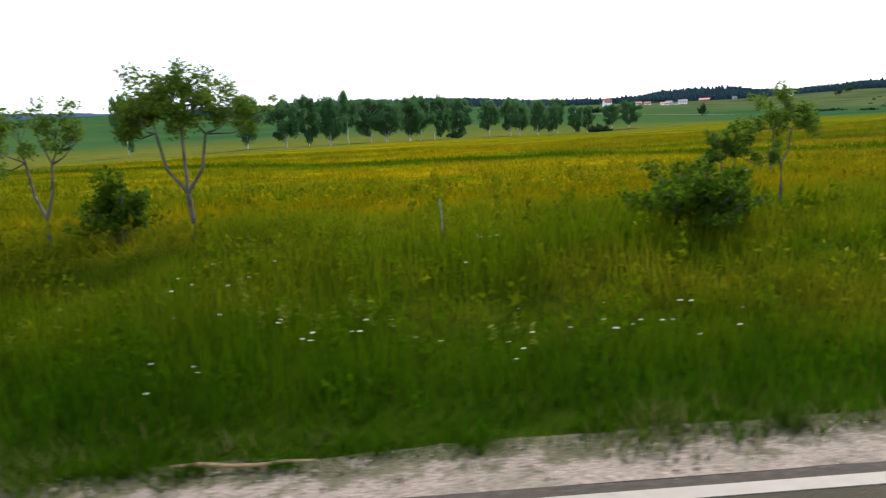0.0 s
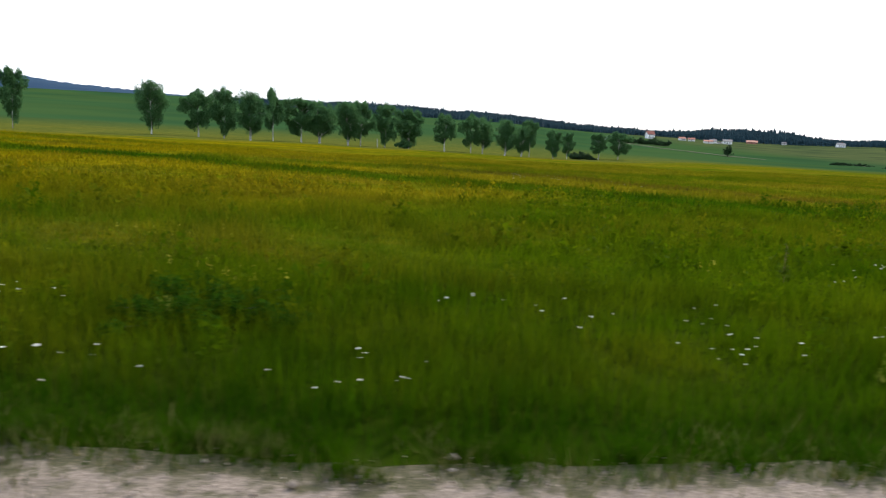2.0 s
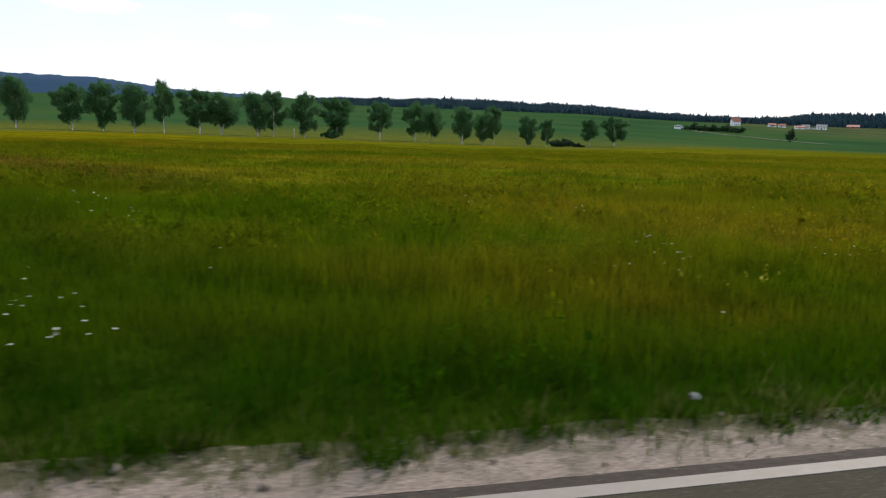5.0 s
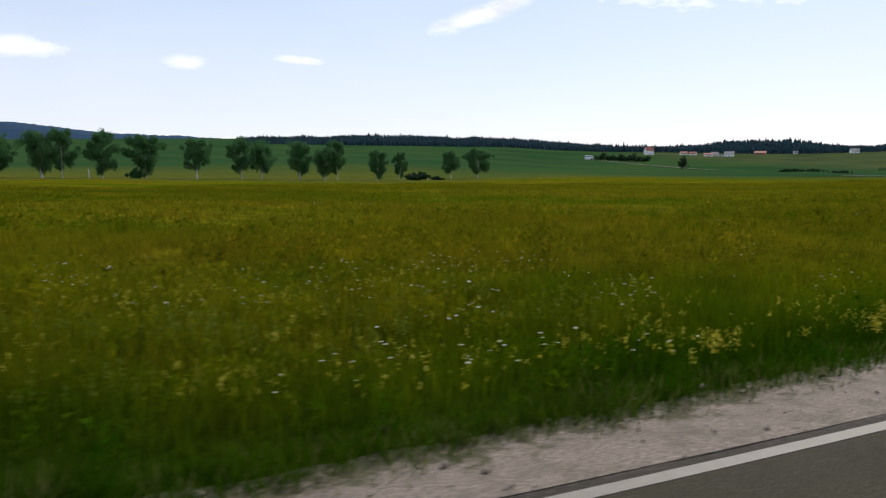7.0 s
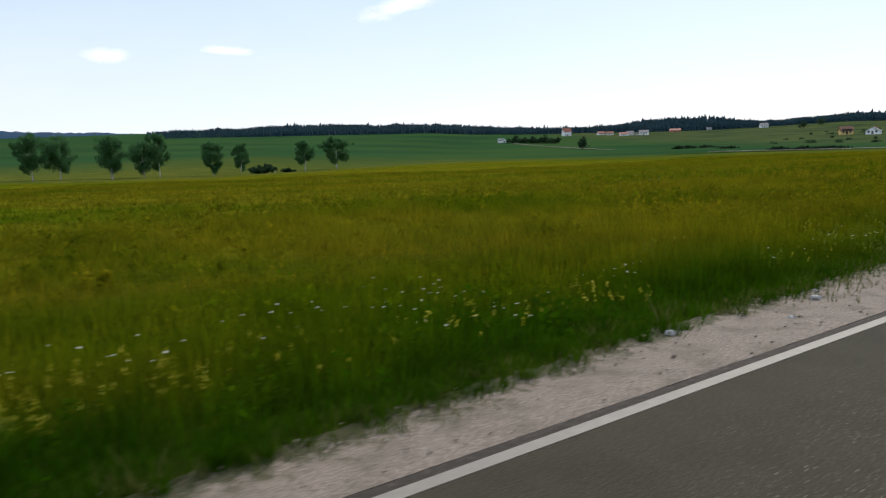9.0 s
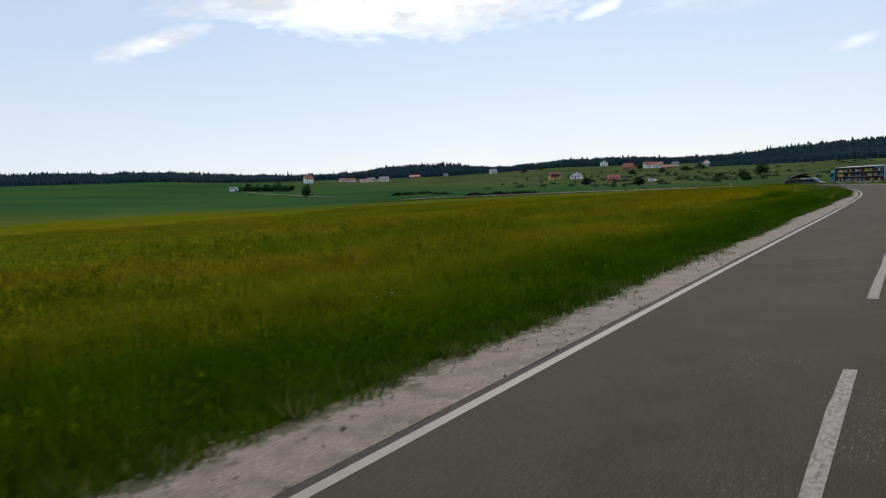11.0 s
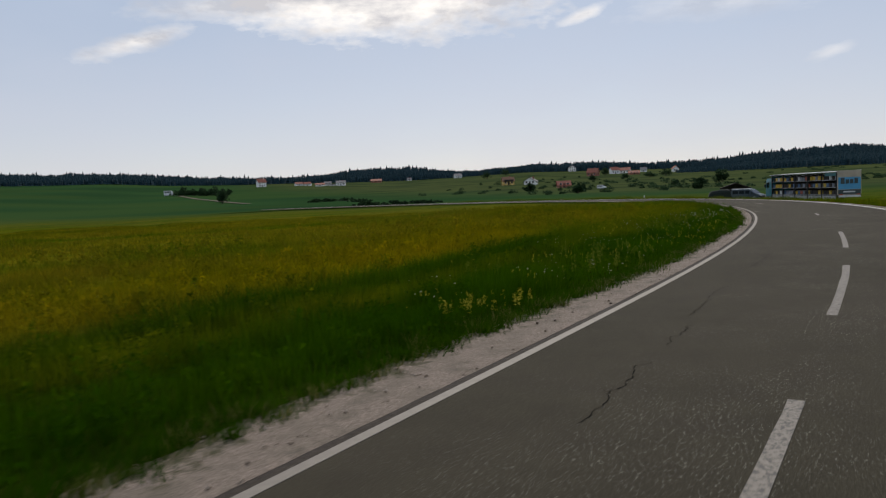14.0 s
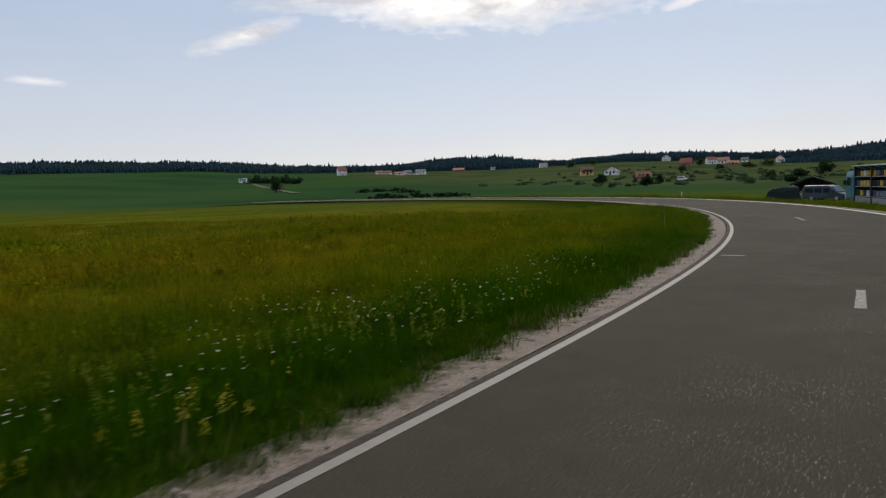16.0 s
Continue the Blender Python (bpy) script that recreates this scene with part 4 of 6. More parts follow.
def at_place(x, y, scale=1.0, turn=0.0, wide=1.0, sink=0.05):
    return Matrix.Translation((x, y, height1(x, y) - sink)) @ Matrix.Rotation(turn, 4, "Z") @ Matrix.Diagonal((scale * wide, scale * wide, scale, 1))


def birch_row():
    """The row of birches across the plain: x, y, height, crown width."""
    row = [(-28.8, 95.5, 7.3, 2.9), (-16.0, 109.3, 7.5, 3.6), (-10.9, 115.6, 6.6, 4.8), (-7.7, 118.8, 7.6, 4.2), (-4.4, 122.6, 7.5, 4.0), (-1.4, 127.2, 7.9, 3.4), (2.7, 132.6, 7.2, 5.6), (5.6, 135.5, 7.3, 5.4),
           (10.4, 141.0, 7.9, 4.4), (12.7, 143.6, 8.0, 4.2), (17.3, 149.0, 8.4, 4.6), (22.2, 156.5, 8.0, 6.0), (30.3, 162.6, 7.3, 4.8), (37.0, 171.0, 8.1, 5.0), (40.2, 175.5, 8.2, 4.8), (46.8, 184.0, 8.4, 4.6),
           (51.9, 188.6, 7.6, 4.4), (54.4, 191.6, 8.8, 3.8), (63.2, 203.4, 7.6, 5.2), (68.5, 209.4, 7.2, 3.8), (82.2, 226.0, 7.1, 5.4), (90.2, 232.0, 8.0, 7.0)]
    kinds = [make_tree("birch_tree", 7.2, 2.75, 120 + k, M_BIRCH_BARK, M_BIRCH_LEAF, "dark leafy birch tree with white trunk in the meadow", 0.18 + 0.05 * (k % 3), 18 + k % 3, 19000, 0.15, 0.15, 1 + (k % 3 == 1)) for k in range(8)]
    for k, ob in enumerate(kinds):
        tagged(ob, group="birch row")
    for k, (x, y, h, w) in enumerate(row):
        m = at_place(x, y, h / 7.2, k * 1.7, w / 5.1 * 7.2 / h)
        if k < 8:
            kinds[k].matrix_world = m
        else:
            src = kinds[(k * 5 + 1) % 8]
            copy_thing(src, m @ Matrix.Diagonal((*[1 / c for c in src.scale], 1)))


birch_row()


def make_bush(x, y, high, wide, seed, label, leaves=M_BUSH_LEAF, count=1500, leaf=0.1, dense=1.0):
    r = random.Random(seed)
    root = tagged(new("bush"), label, "bush")
    thick = 0.03 * min(1.0, high * high)
    bm = bmesh.new()
    ends, sizes = [], []
    for i in range(26):
        a, ln = r.uniform(0, math.tau), r.uniform(0.15, 1.1)
        e = Vector((math.cos(a) * wide * 0.46 * ln, math.sin(a) * wide * 0.46 * ln, high * (1.0 - 0.5 * ln * ln) * r.uniform(0.55, 1.0)))
        tube(bm, [(0.1 * math.cos(a), 0.1 * math.sin(a), -0.05), e * 0.55, e], [thick, thick * 0.66, thick * 0.27], 5)
        ends.append(tuple(e))
        sizes.append(min(high, wide) * r.uniform(0.07, 0.19) * dense)
        ends.append(tuple(e * 0.65))
        sizes.append(min(high, wide) * r.uniform(0.1, 0.22) * dense)
    part("stem", bm, M_BARK, root)
    v, t = leaf_cloud(ends, sizes, count, leaf, seed)
    part("foliage", tri_mesh("foliage", v, t, leaves), leaves, root)
    root.matrix_world = at_place(x, y, 1.0, seed)
    return root


# bushes in the birch row and out on the slope
make_bush(73.2, 213.7, 2.3, 7.6, 41, "dark rounded bush in the birch row", M_SCRUB, 5200, 0.24, 1.7)
make_bush(78.2, 220.2, 1.1, 4.0, 42, "small low dark bush in the birch row", M_SCRUB, 2200, 0.2, 1.8)
make_bush(21.5, 154.8, 2.0, 4.2, 43, "dark bush at the foot of a birch", M_BIRCH_LEAF, 1500, 0.3)

# young trees by the road
fork_tree(-2.5, 10.9, 2.62, 0.74, 1.2, 0.34, 51, "young slender tree with a flat light green crown", 13000, 3, 0.045)
fork_tree(-4.7, 11.2, 2.45, 0.5, 0.85, 0.4, 52, "forked young tree with sparse green leaves", 3200, 2, 0.042)
fork_tree(7.1, 11.4, 2.05, 0.75, 0.95, 0.3, 53, "thin young tree with pale sparse leaves", 4600, 2, 0.028)
make_bush(4.58, 9.25, 1.15, 2.1, 54, "dense green bush in the roadside grass", M_BUSH_LEAF, 4200, 0.055)
fork_tree(5.88, 10.9, 1.55, 0.5, 0.6, 0.5, 55, "low forked sapling with light green leaves in tall grass", 3600, 2, 0.024)
make_bush(-3.6, 11.2, 1.1, 1.3, 56, "green bush beside a young tree", M_BUSH_LEAF, 2800, 0.055)
make_bush(10.76, 5.25, 0.8, 0.5, 57, "low leafy sapling in tall grass", M_RANK_LEAF, 700, 0.05)
for k, (s, d, w) in enumerate([(21.2, 7.3, 1.5), (39.0, 12.4, 2.0), (41.2, 12.7, 1.5), (107.5, 5.2, 1.7), (53.8, 6.1, 2.8), (52.3, 5.4, 1.2)]):
    px, py = on_road(s, d)
    make_bush(float(px), float(py), 0.36, w * 1.7, 70 + k, "low dark green clump in the meadow", M_RANK_LEAF, 14000, 0.024, 2.4)


# ---------------------------------------------------------------- far woods
def woods(name, count, az0, az1, r0, r1, tall, seed, label, thick=1.0):
    """Spruces as tapered, ragged cones of three tiers, for the distance."""
    r = np.random.RandomState(seed)
    az = np.radians(r.uniform(az0, az1, count))
    rad = r.uniform(r0, r1, count)
    x, y = CX + rad * np.cos(az), CY + rad * np.sin(az)
    z = ground_z(x, y)
    hh = tall * r.uniform(0.5, 1.1, count) * (1 + 0.22 * wave(x, y, 0.02, seed) + 0.16 * wave(x, y, 0.09, seed + 1))
    hh = hh * np.where(r.uniform(0, 1, count) > 0.9, r.uniform(1.1, 1.42, count), 1.0) * np.interp(np.degrees(az), [az0, az0 + 4, az1 - 9, az1], [1, 1, 1, 0.35])
    sides = 5
    verts, tris = [], []
    base = 0
    for t0, t1, w in ((0.05, 0.55, 0.24), (0.35, 0.8, 0.17), (0.62, 1.0, 0.1)):
        a = np.arange(sides) * math.tau / sides + r.uniform(0, 6, count)[:, None]
        ww = (hh * w * thick)[:, None] * r.uniform(0.75, 1.25, (count, sides))
        ring = np.stack([x[:, None] + np.cos(a) * ww, y[:, None] + np.sin(a) * ww, (z + hh * t0)[:, None] + 0 * a], -1)
        tip = np.stack([x, y, z + hh * t1], -1)[:, None]
        verts.append(np.concatenate([ring, tip], 1).reshape(-1, 3))
        k = base + np.arange(count)[:, None] * (sides + 1)
        i = np.arange(sides)[None]
        tris.append(np.stack([k + i, k + (i + 1) % sides, k + sides + 0 * i], -1).reshape(-1, 3))
        base += count * (sides + 1)
    me = tri_mesh(name, np.concatenate(verts), np.concatenate(tris), M_HAZY_SPRUCE)
    return tagged(new(name, me), label, "forest", kind="stuff")


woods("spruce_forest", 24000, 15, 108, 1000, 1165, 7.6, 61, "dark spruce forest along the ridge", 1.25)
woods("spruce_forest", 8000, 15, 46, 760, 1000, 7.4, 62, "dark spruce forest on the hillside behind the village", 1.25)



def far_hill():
    """A wooded hill at the edge of sight, blue from haze put into its colour."""
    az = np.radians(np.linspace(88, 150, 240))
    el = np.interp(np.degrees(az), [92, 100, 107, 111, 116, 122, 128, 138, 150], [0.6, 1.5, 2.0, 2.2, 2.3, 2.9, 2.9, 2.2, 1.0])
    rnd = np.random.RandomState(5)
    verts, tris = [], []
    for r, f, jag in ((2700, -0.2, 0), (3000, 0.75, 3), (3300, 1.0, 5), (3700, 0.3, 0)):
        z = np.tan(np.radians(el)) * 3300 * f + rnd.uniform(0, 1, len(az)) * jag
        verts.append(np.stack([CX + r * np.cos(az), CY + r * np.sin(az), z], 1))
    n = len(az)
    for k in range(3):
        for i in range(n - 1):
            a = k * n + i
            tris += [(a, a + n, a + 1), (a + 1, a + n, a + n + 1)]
    return tagged(new("backdrop", tri_mesh("backdrop", np.concatenate(verts), tris, M_HAZY_FAR)), "far wooded hill on the horizon, blue haze in its colour", "hill", kind="structure")


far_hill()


# ---------------------------------------------------------------- flowers
def flowers(name, places, r, size, material, label, stem, spike):
    """Flower heads on the grass tops: small tilted rosettes, or upright spikes of two crossed leaves."""
    x, y = places
    n = len(x)
    z = height(x, y) + stem * r.uniform(0.6, 1.15, n)
    p = np.stack([x, y, z], 1)
    s = (size * r.uniform(0.6, 1.5, n))[:, None]
    a = r.uniform(0, math.tau, n)
    u = np.stack([np.cos(a), np.sin(a), r.uniform(-0.3, 0.3, n)], 1)
    w = np.stack([-np.sin(a), np.cos(a), r.uniform(-0.3, 0.3, n)], 1)
    up = np.tile(np.array([[0, 0, 1.0]]), (n, 1)) + r.normal(0, 0.2, (n, 3))
    if spike:
        v = []
        for k in range(5):
            q = p + up * s * (k - 2) * 0.9 + r.normal(0, 0.5, (n, 3)) * s
            for c in (-0.55, 0.55):
                v.append(q + u * s * c + r.normal(0, 0.35, (n, 3)) * s)
            v.append(q + w * s * r.uniform(-0.4, 0.4, (n, 1)) + up * s * 1.5)
        v = np.stack(v, 1).reshape(-1, 3)
        return tagged(new(name, tri_mesh(name, v, np.arange(len(v)).reshape(-1, 3), material)), label, "wildflowers", kind="stuff")
    # a flat umbel: six rim points round a low dome
    rim = [p + (u * math.cos(k * math.tau / 6) + w * math.sin(k * math.tau / 6)) * s * r.uniform(0.75, 1.2, (n, 1)) for k in range(6)]
    v = np.stack([*rim, p + up * s * 0.4], 1).reshape(-1, 3)
    t = np.concatenate([7 * np.arange(n)[:, None] + np.array([[k, (k + 1) % 6, 6]]) for k in range(6)])
    return tagged(new(name, tri_mesh(name, v, t, material)), label, "wildflowers", kind="stuff")


def flower_places(zones, seed):
    """zones: from, to along the road, side from, to, how many; in loose clumps."""
    r = np.random.RandomState(seed)
    xs, ys = [], []
    for s0, s1, d0, d1, n in zones:
        g = max(3, n // 7)
        cs, cd = r.uniform(s0, s1, g), r.uniform(d0, d1, g)
        k = r.randint(0, g, n)
        x, y = on_road(cs[k] + r.normal(0, 0.3, n), cd[k] + r.normal(0, 0.22, n))
        xs.append(x)
        ys.append(y)
    return (np.concatenate(xs), np.concatenate(ys)), r


YELLOW_ZONES = [(0, 73, 5.8, 11.8, 160), (49.2, 50.2, 4.2, 4.6, 16), (51.2, 52.4, 4.2, 4.7, 50), (78, 93, 6.2, 10.5, 900), (87, 95, 4.8, 5.8, 300), (99, 103, 5.2, 6.2, 160), (103, 109, 4.9, 5.9, 220), (108, 114, 4.9, 5.8, 300), (114, 119, 5.0, 6.0, 120), (119, 150, 5.0, 8.0, 100), (190, 225, 4.2, 6.0, 220), (196, 240, 6.0, 9.0, 160)]
WHITE_ZONES = [(-4, 2.4, 4.2, 5.6, 36), (-3, 2, 6.2, 8, 14), (9.6, 18, 4.4, 7, 30), (15, 27, 4.2, 7.4, 75), (18.4, 19.2, 6, 6.6, 9), (26, 37, 4.4, 7.5, 70), (36.3, 39.6, 4.4, 7.0, 90), (29.6, 31, 8.6, 10.4, 16), (42, 47, 7, 13, 70), (44.5, 56, 6.6, 13.5, 340), (40, 49, 4.6, 6.5, 30), (29, 37, 29, 32.5, 60), (50, 60, 5, 9, 150), (56, 77, 5, 14, 170), (76, 93, 6, 12, 330), (77, 92, 4.1, 6, 35), (88, 99, 5, 10, 60), (109, 119, 5, 6.6, 90)]
WHITE_ZONES += [(119, 134, 5, 7, 45), (128, 138, 5.1, 7.4, 45), (140, 175, 5, 8, 45), (190, 205, 3.9, 7.2, 70), (202, 226, 4.2, 8.2, 260), (213, 223, 4.4, 7.0, 200), (60, 150, 12, 32, 90), (43, 51, 6.6, 10, 60)]
where, rr = flower_places(YELLOW_ZONES, 31)
flowers("yellow_flowers", where, rr, 0.011, M_YELLOW, "yellow wildflowers in the roadside grass", 0.36, True)
where, rr = flower_places(WHITE_ZONES, 32)
flowers("white_flowers", where, rr, 0.0115, M_WHITE_PETAL, "small white wildflowers scattered in the grass", 0.42, False)


def fluffy_clumps(name, zones, seed, high, wide, floret, per, material, label):
    """Upright frothy plants in drifts: from, to along the road, side from, to, how many plants."""
    r = np.random.RandomState(seed)
    spots = []
    for s0, s1, d0, d1, n in zones:
        g = max(2, n // 6)
        cs, cd = r.uniform(s0, s1, g), r.uniform(d0, d1, g)
        k = r.randint(0, g, n)
        spots.append(np.stack([cs[k] + r.normal(0, 0.35, n), cd[k] + r.normal(0, 0.18, n)], 1))
    sd = np.concatenate(spots)
    x, y = on_road(sd[:, 0], sd[:, 1])
    z = height(x, y)
    k = np.repeat(np.arange(len(x)), per)
    m = len(k)
    f = r.uniform(0.45, 1.0, m)
    hh, ww = (high * r.uniform(0.7, 1.25, len(x)))[k], (wide * r.uniform(0.6, 1.4, len(x)))[k]
    a, w = r.uniform(0, math.tau, m), ww * r.uniform(0, 1, m) ** 0.6 * (1.25 - 0.8 * f)
    p = np.stack([x[k] + np.cos(a) * w, y[k] + np.sin(a) * w, z[k] + hh * f], 1)
    u, q = r.normal(size=(m, 3)) * floret, r.normal(size=(m, 3)) * floret
    q[:, 2] = np.abs(q[:, 2]) * 1.8
    v = np.stack([p - u, p + u, p + q], 1).reshape(-1, 3)
    return tagged(new(name, tri_mesh(name, v, np.arange(3 * m).reshape(-1, 3), material)), label, "wildflowers", kind="stuff")


fluffy_clumps("yellow_flowers", [(29.7, 31.4, 5.2, 5.5, 64), (51.4, 52.3, 4.3, 4.6, 9), (49.3, 50.0, 4.3, 4.5, 3), (105.2, 106.6, 5.1, 5.7, 26), (107.3, 109.5, 5.0, 5.5, 16), (109, 113, 5.0, 5.5, 40), (91, 95, 4.9, 5.4, 22), (192, 194, 4.4, 5.1, 16), (213, 216, 4.5, 4.9, 14)],
              33, 0.30, 0.075, 0.0075, 46, M_YELLOW, "frothy yellow bedstraw in drifts beside the road")
fluffy_clumps("pale_herbs", [(84, 92, 5.4, 8.4, 150), (98, 104, 5.0, 6.6, 90), (104, 113, 4.9, 6.4, 90), (28, 33, 4.6, 5.8, 22), (36.5, 40, 4.4, 6.8, 45), (42, 54, 5.0, 9.0, 110), (76, 86, 6.5, 9.5, 90), (121, 132, 5.0, 7.0, 60), (192, 204, 4.4, 7.4, 80), (212, 222, 4.4, 6.6, 110), (-4, 22, 5.5, 9.0, 90)],
              34, 0.38, 0.05, 0.0095, 30, M_PALE_HERB, "pale green flowering herbs standing above the grass")


# ---------------------------------------------------------------- verge clutter
def loose_stones():
    r = np.random.RandomState(44)
    n = 5200
    s = r.uniform(-10, 240, n)
    lo = inner(s, 0.16)
    d = lo + (shoulder(s) + 0.05 - lo) * r.uniform(0, 1, n)
    x, y = on_road(s, d)
    sz = 0.008 + 0.016 * r.uniform(0, 1, n) ** 3 + 0.02 * (r.uniform(0, 1, n) > 0.97)
    base = np.array([(1, 0, 0), (0, 1, 0), (-1, 0, 0), (0, -1, 0), (0, 0, 0.8), (0, 0, -0.6)], float)
    v = base[None] * sz[:, None, None] * r.uniform(0.6, 1.3, (n, 6, 1)) + np.stack([x, y, np.full(n, -0.01)], 1)[:, None]
    f = np.array([(0, 1, 4), (1, 2, 4), (2, 3, 4), (3, 0, 4), (1, 0, 5), (2, 1, 5), (3, 2, 5), (0, 3, 5)])
    t = (6 * np.arange(n)[:, None, None] + f[None]).reshape(-1, 3)
    return tagged(new("loose_stones", tri_mesh("loose_stones", v.reshape(-1, 3), t, M_STONE)), "loose pale stones on the shoulder", "stones", kind="stuff")


loose_stones()


def rock(s, d, size, seed):
    bm = bmesh.new()
    bmesh.ops.create_icosphere(bm, subdivisions=2, radius=size)
    r = random.Random(seed)
    for v in bm.verts:
        v.co *= r.uniform(0.7, 1.2)
        v.co.z *= 0.62
    px, py = on_road(s, d)
    ob = part("rock", bm, M_ROCK)
    ob.matrix_world = pose(float(px), float(py), height1(float(px), float(py)) + size * 0.22, 0, 0, seed * 40)
    return tagged(ob, "white limestone rock at the grass edge", "rock", "rocks at the verge")


for k, (s, d, size) in enumerate([(17.3, 4.3, 0.055), (121.1, 4.2, 0.07), (121.6, 4.45, 0.035), (64, 4.4, 0.05), (214.5, 4.3, 0.045), (118.5, 4.35, 0.06), (120.0, 3.9, 0.045), (103.8, 4.1, 0.035)]):
    rock(s, d, size, k + 1)


def stick(s0, d0, s1, d1, thick, label, name="dry_stem", material=None, category="stick"):
    ax, ay = on_road(s0, d0)
    bx, by = on_road(s1, d1)
    a, b = Vector((float(ax), float(ay), thick * 0.7)), Vector((float(bx), float(by), thick * 0.9))
    bm = bmesh.new()
    pts = [a.lerp(b, f) + Vector((0, 0, 0.012 * math.sin(f * 9))) for f in (0, 0.2, 0.4, 0.6, 0.8, 1)]
    tube(bm, pts, [thick, thick * 1.1, thick * 0.95, thick, thick * 0.8, thick * 0.5], 7)
    return tagged(part(name, bm, material or M_STRAW), label, category)


stick(4.15, 3.45, 5.05, 3.87, 0.011, "long dry brown stem lying on the shoulder")
stick(5.3, 3.97, 5.42, 3.78, 0.008, "short dry stem lying on the gravel")
stick(5.45, 3.97, 5.6, 3.98, 0.006, "pale dry twig at the grass edge")
stick(-1.4, 3.9, -0.6, 3.84, 0.012, "pale dry branch lying at the grass edge")
stick(16.6, 4.06, 16.78, 4.08, 0.006, "pale dry twig at the grass edge")


def tall_weed(x, y, high, seed):
    """A single tall flowering stalk with narrow leaves."""
    root = tagged(new("tall_weed"), "tall pale flowering stalk above the grass", "weed", "tall weeds")
    r = random.Random(seed)
    bm = bmesh.new()
    tube(bm, [(0, 0, -0.05), (0.02, 0.01, high * 0.5), (0.05, 0.0, high)], [0.008, 0.006, 0.003], 5)
    part("stalk", bm, M_STRAW, root)
    ends = [(0.05 * f + r.uniform(-0.02, 0.02), r.uniform(-0.02, 0.02), high * f) for f in (0.6, 0.7, 0.78, 0.86, 0.93, 1.0)]
    v, t = leaf_cloud(ends, [0.03] * 6, 120, 0.016, seed)
    part("blossom", tri_mesh("blossom", v, t, M_DRY), M_DRY, root)
    v, t = leaf_cloud([(0, 0, high * 0.2), (0.01, 0, high * 0.4)], [0.1, 0.09], 60, 0.05, seed + 1)
    part("foliage", tri_mesh("foliage", v, t, M_HERB), M_HERB, root)
    root.matrix_world = pose(x, y, height1(x, y), 0, 0, seed * 31)
    return root


tall_weed(29.06, 9.82, 0.60, 3)
tall_weed(202.40, 103.81, 0.90, 4)
tall_weed(134.25, 62.03, 0.60, 5)


def stake(x, y, high, thick, label, material):
    bm = bmesh.new()
    tube(bm, [(0, 0, -0.2), (0.01, 0, high * 0.5), (0.0, 0.01, high)], [thick, thick * 0.95, thick * 0.85], 7)
    ob = part("stake", bm, material)
    ob.matrix_world = pose(x, y, height1(x, y), 2, -2, 0)
    return tagged(ob, label, "stake")


stake(1.1, 9.8, 0.5, 0.012, "thin weathered wooden stake in the grass", M_WOOD)
stake(39.99, 9.19, 0.7, 0.009, "thin weathered wooden stake in the grass", M_WOOD)
stake(15.9, 146.8, 1.7, 0.09, "short white concrete post among the birches", M_WHITE)
stake(75.5, 217, 1.5, 0.08, "short white concrete post among the birches", M_WHITE)
stake(236.1, 150.7, 0.9, 0.07, "white roadside marker post outside the bend", M_WHITE)

# short cross mark on the asphalt by the edge line in the bend
for s, d0, d1 in ((230.4, 2.5, 3.02), (104.9, 2.45, 2.72)):
    tagged(strip("survey_mark", s - 0.06, s + 0.06, d1, d0, 0.006, M_PAINT, 0.06), "short white paint mark across the asphalt", "road marking", "survey marks", "structure")


# ---------------------------------------------------------------- village
def window(parent, x, y, z, w, h, side):
    """A framed pane let into a wall that faces -y (side 'f') or +x (side 'r')."""
    if side == "f":
        fr = part("window", boxes((x - w / 2, x + w / 2, y - 0.05, y + 0.02, z, z + h)), M_FRAME, parent)
        part("pane", boxes((x - w / 2 + 0.1, x + w / 2 - 0.1, y - 0.08, y - 0.06, z + 0.1, z + h - 0.1)), M_GLASS, fr)
    else:
        fr = part("window", boxes((x - 0.02, x + 0.05, y - w / 2, y + w / 2, z, z + h)), M_FRAME, parent)
        part("pane", boxes((x + 0.06, x + 0.08, y - w / 2 + 0.1, y + w / 2 - 0.1, z + 0.1, z + h - 0.1)), M_GLASS, fr)


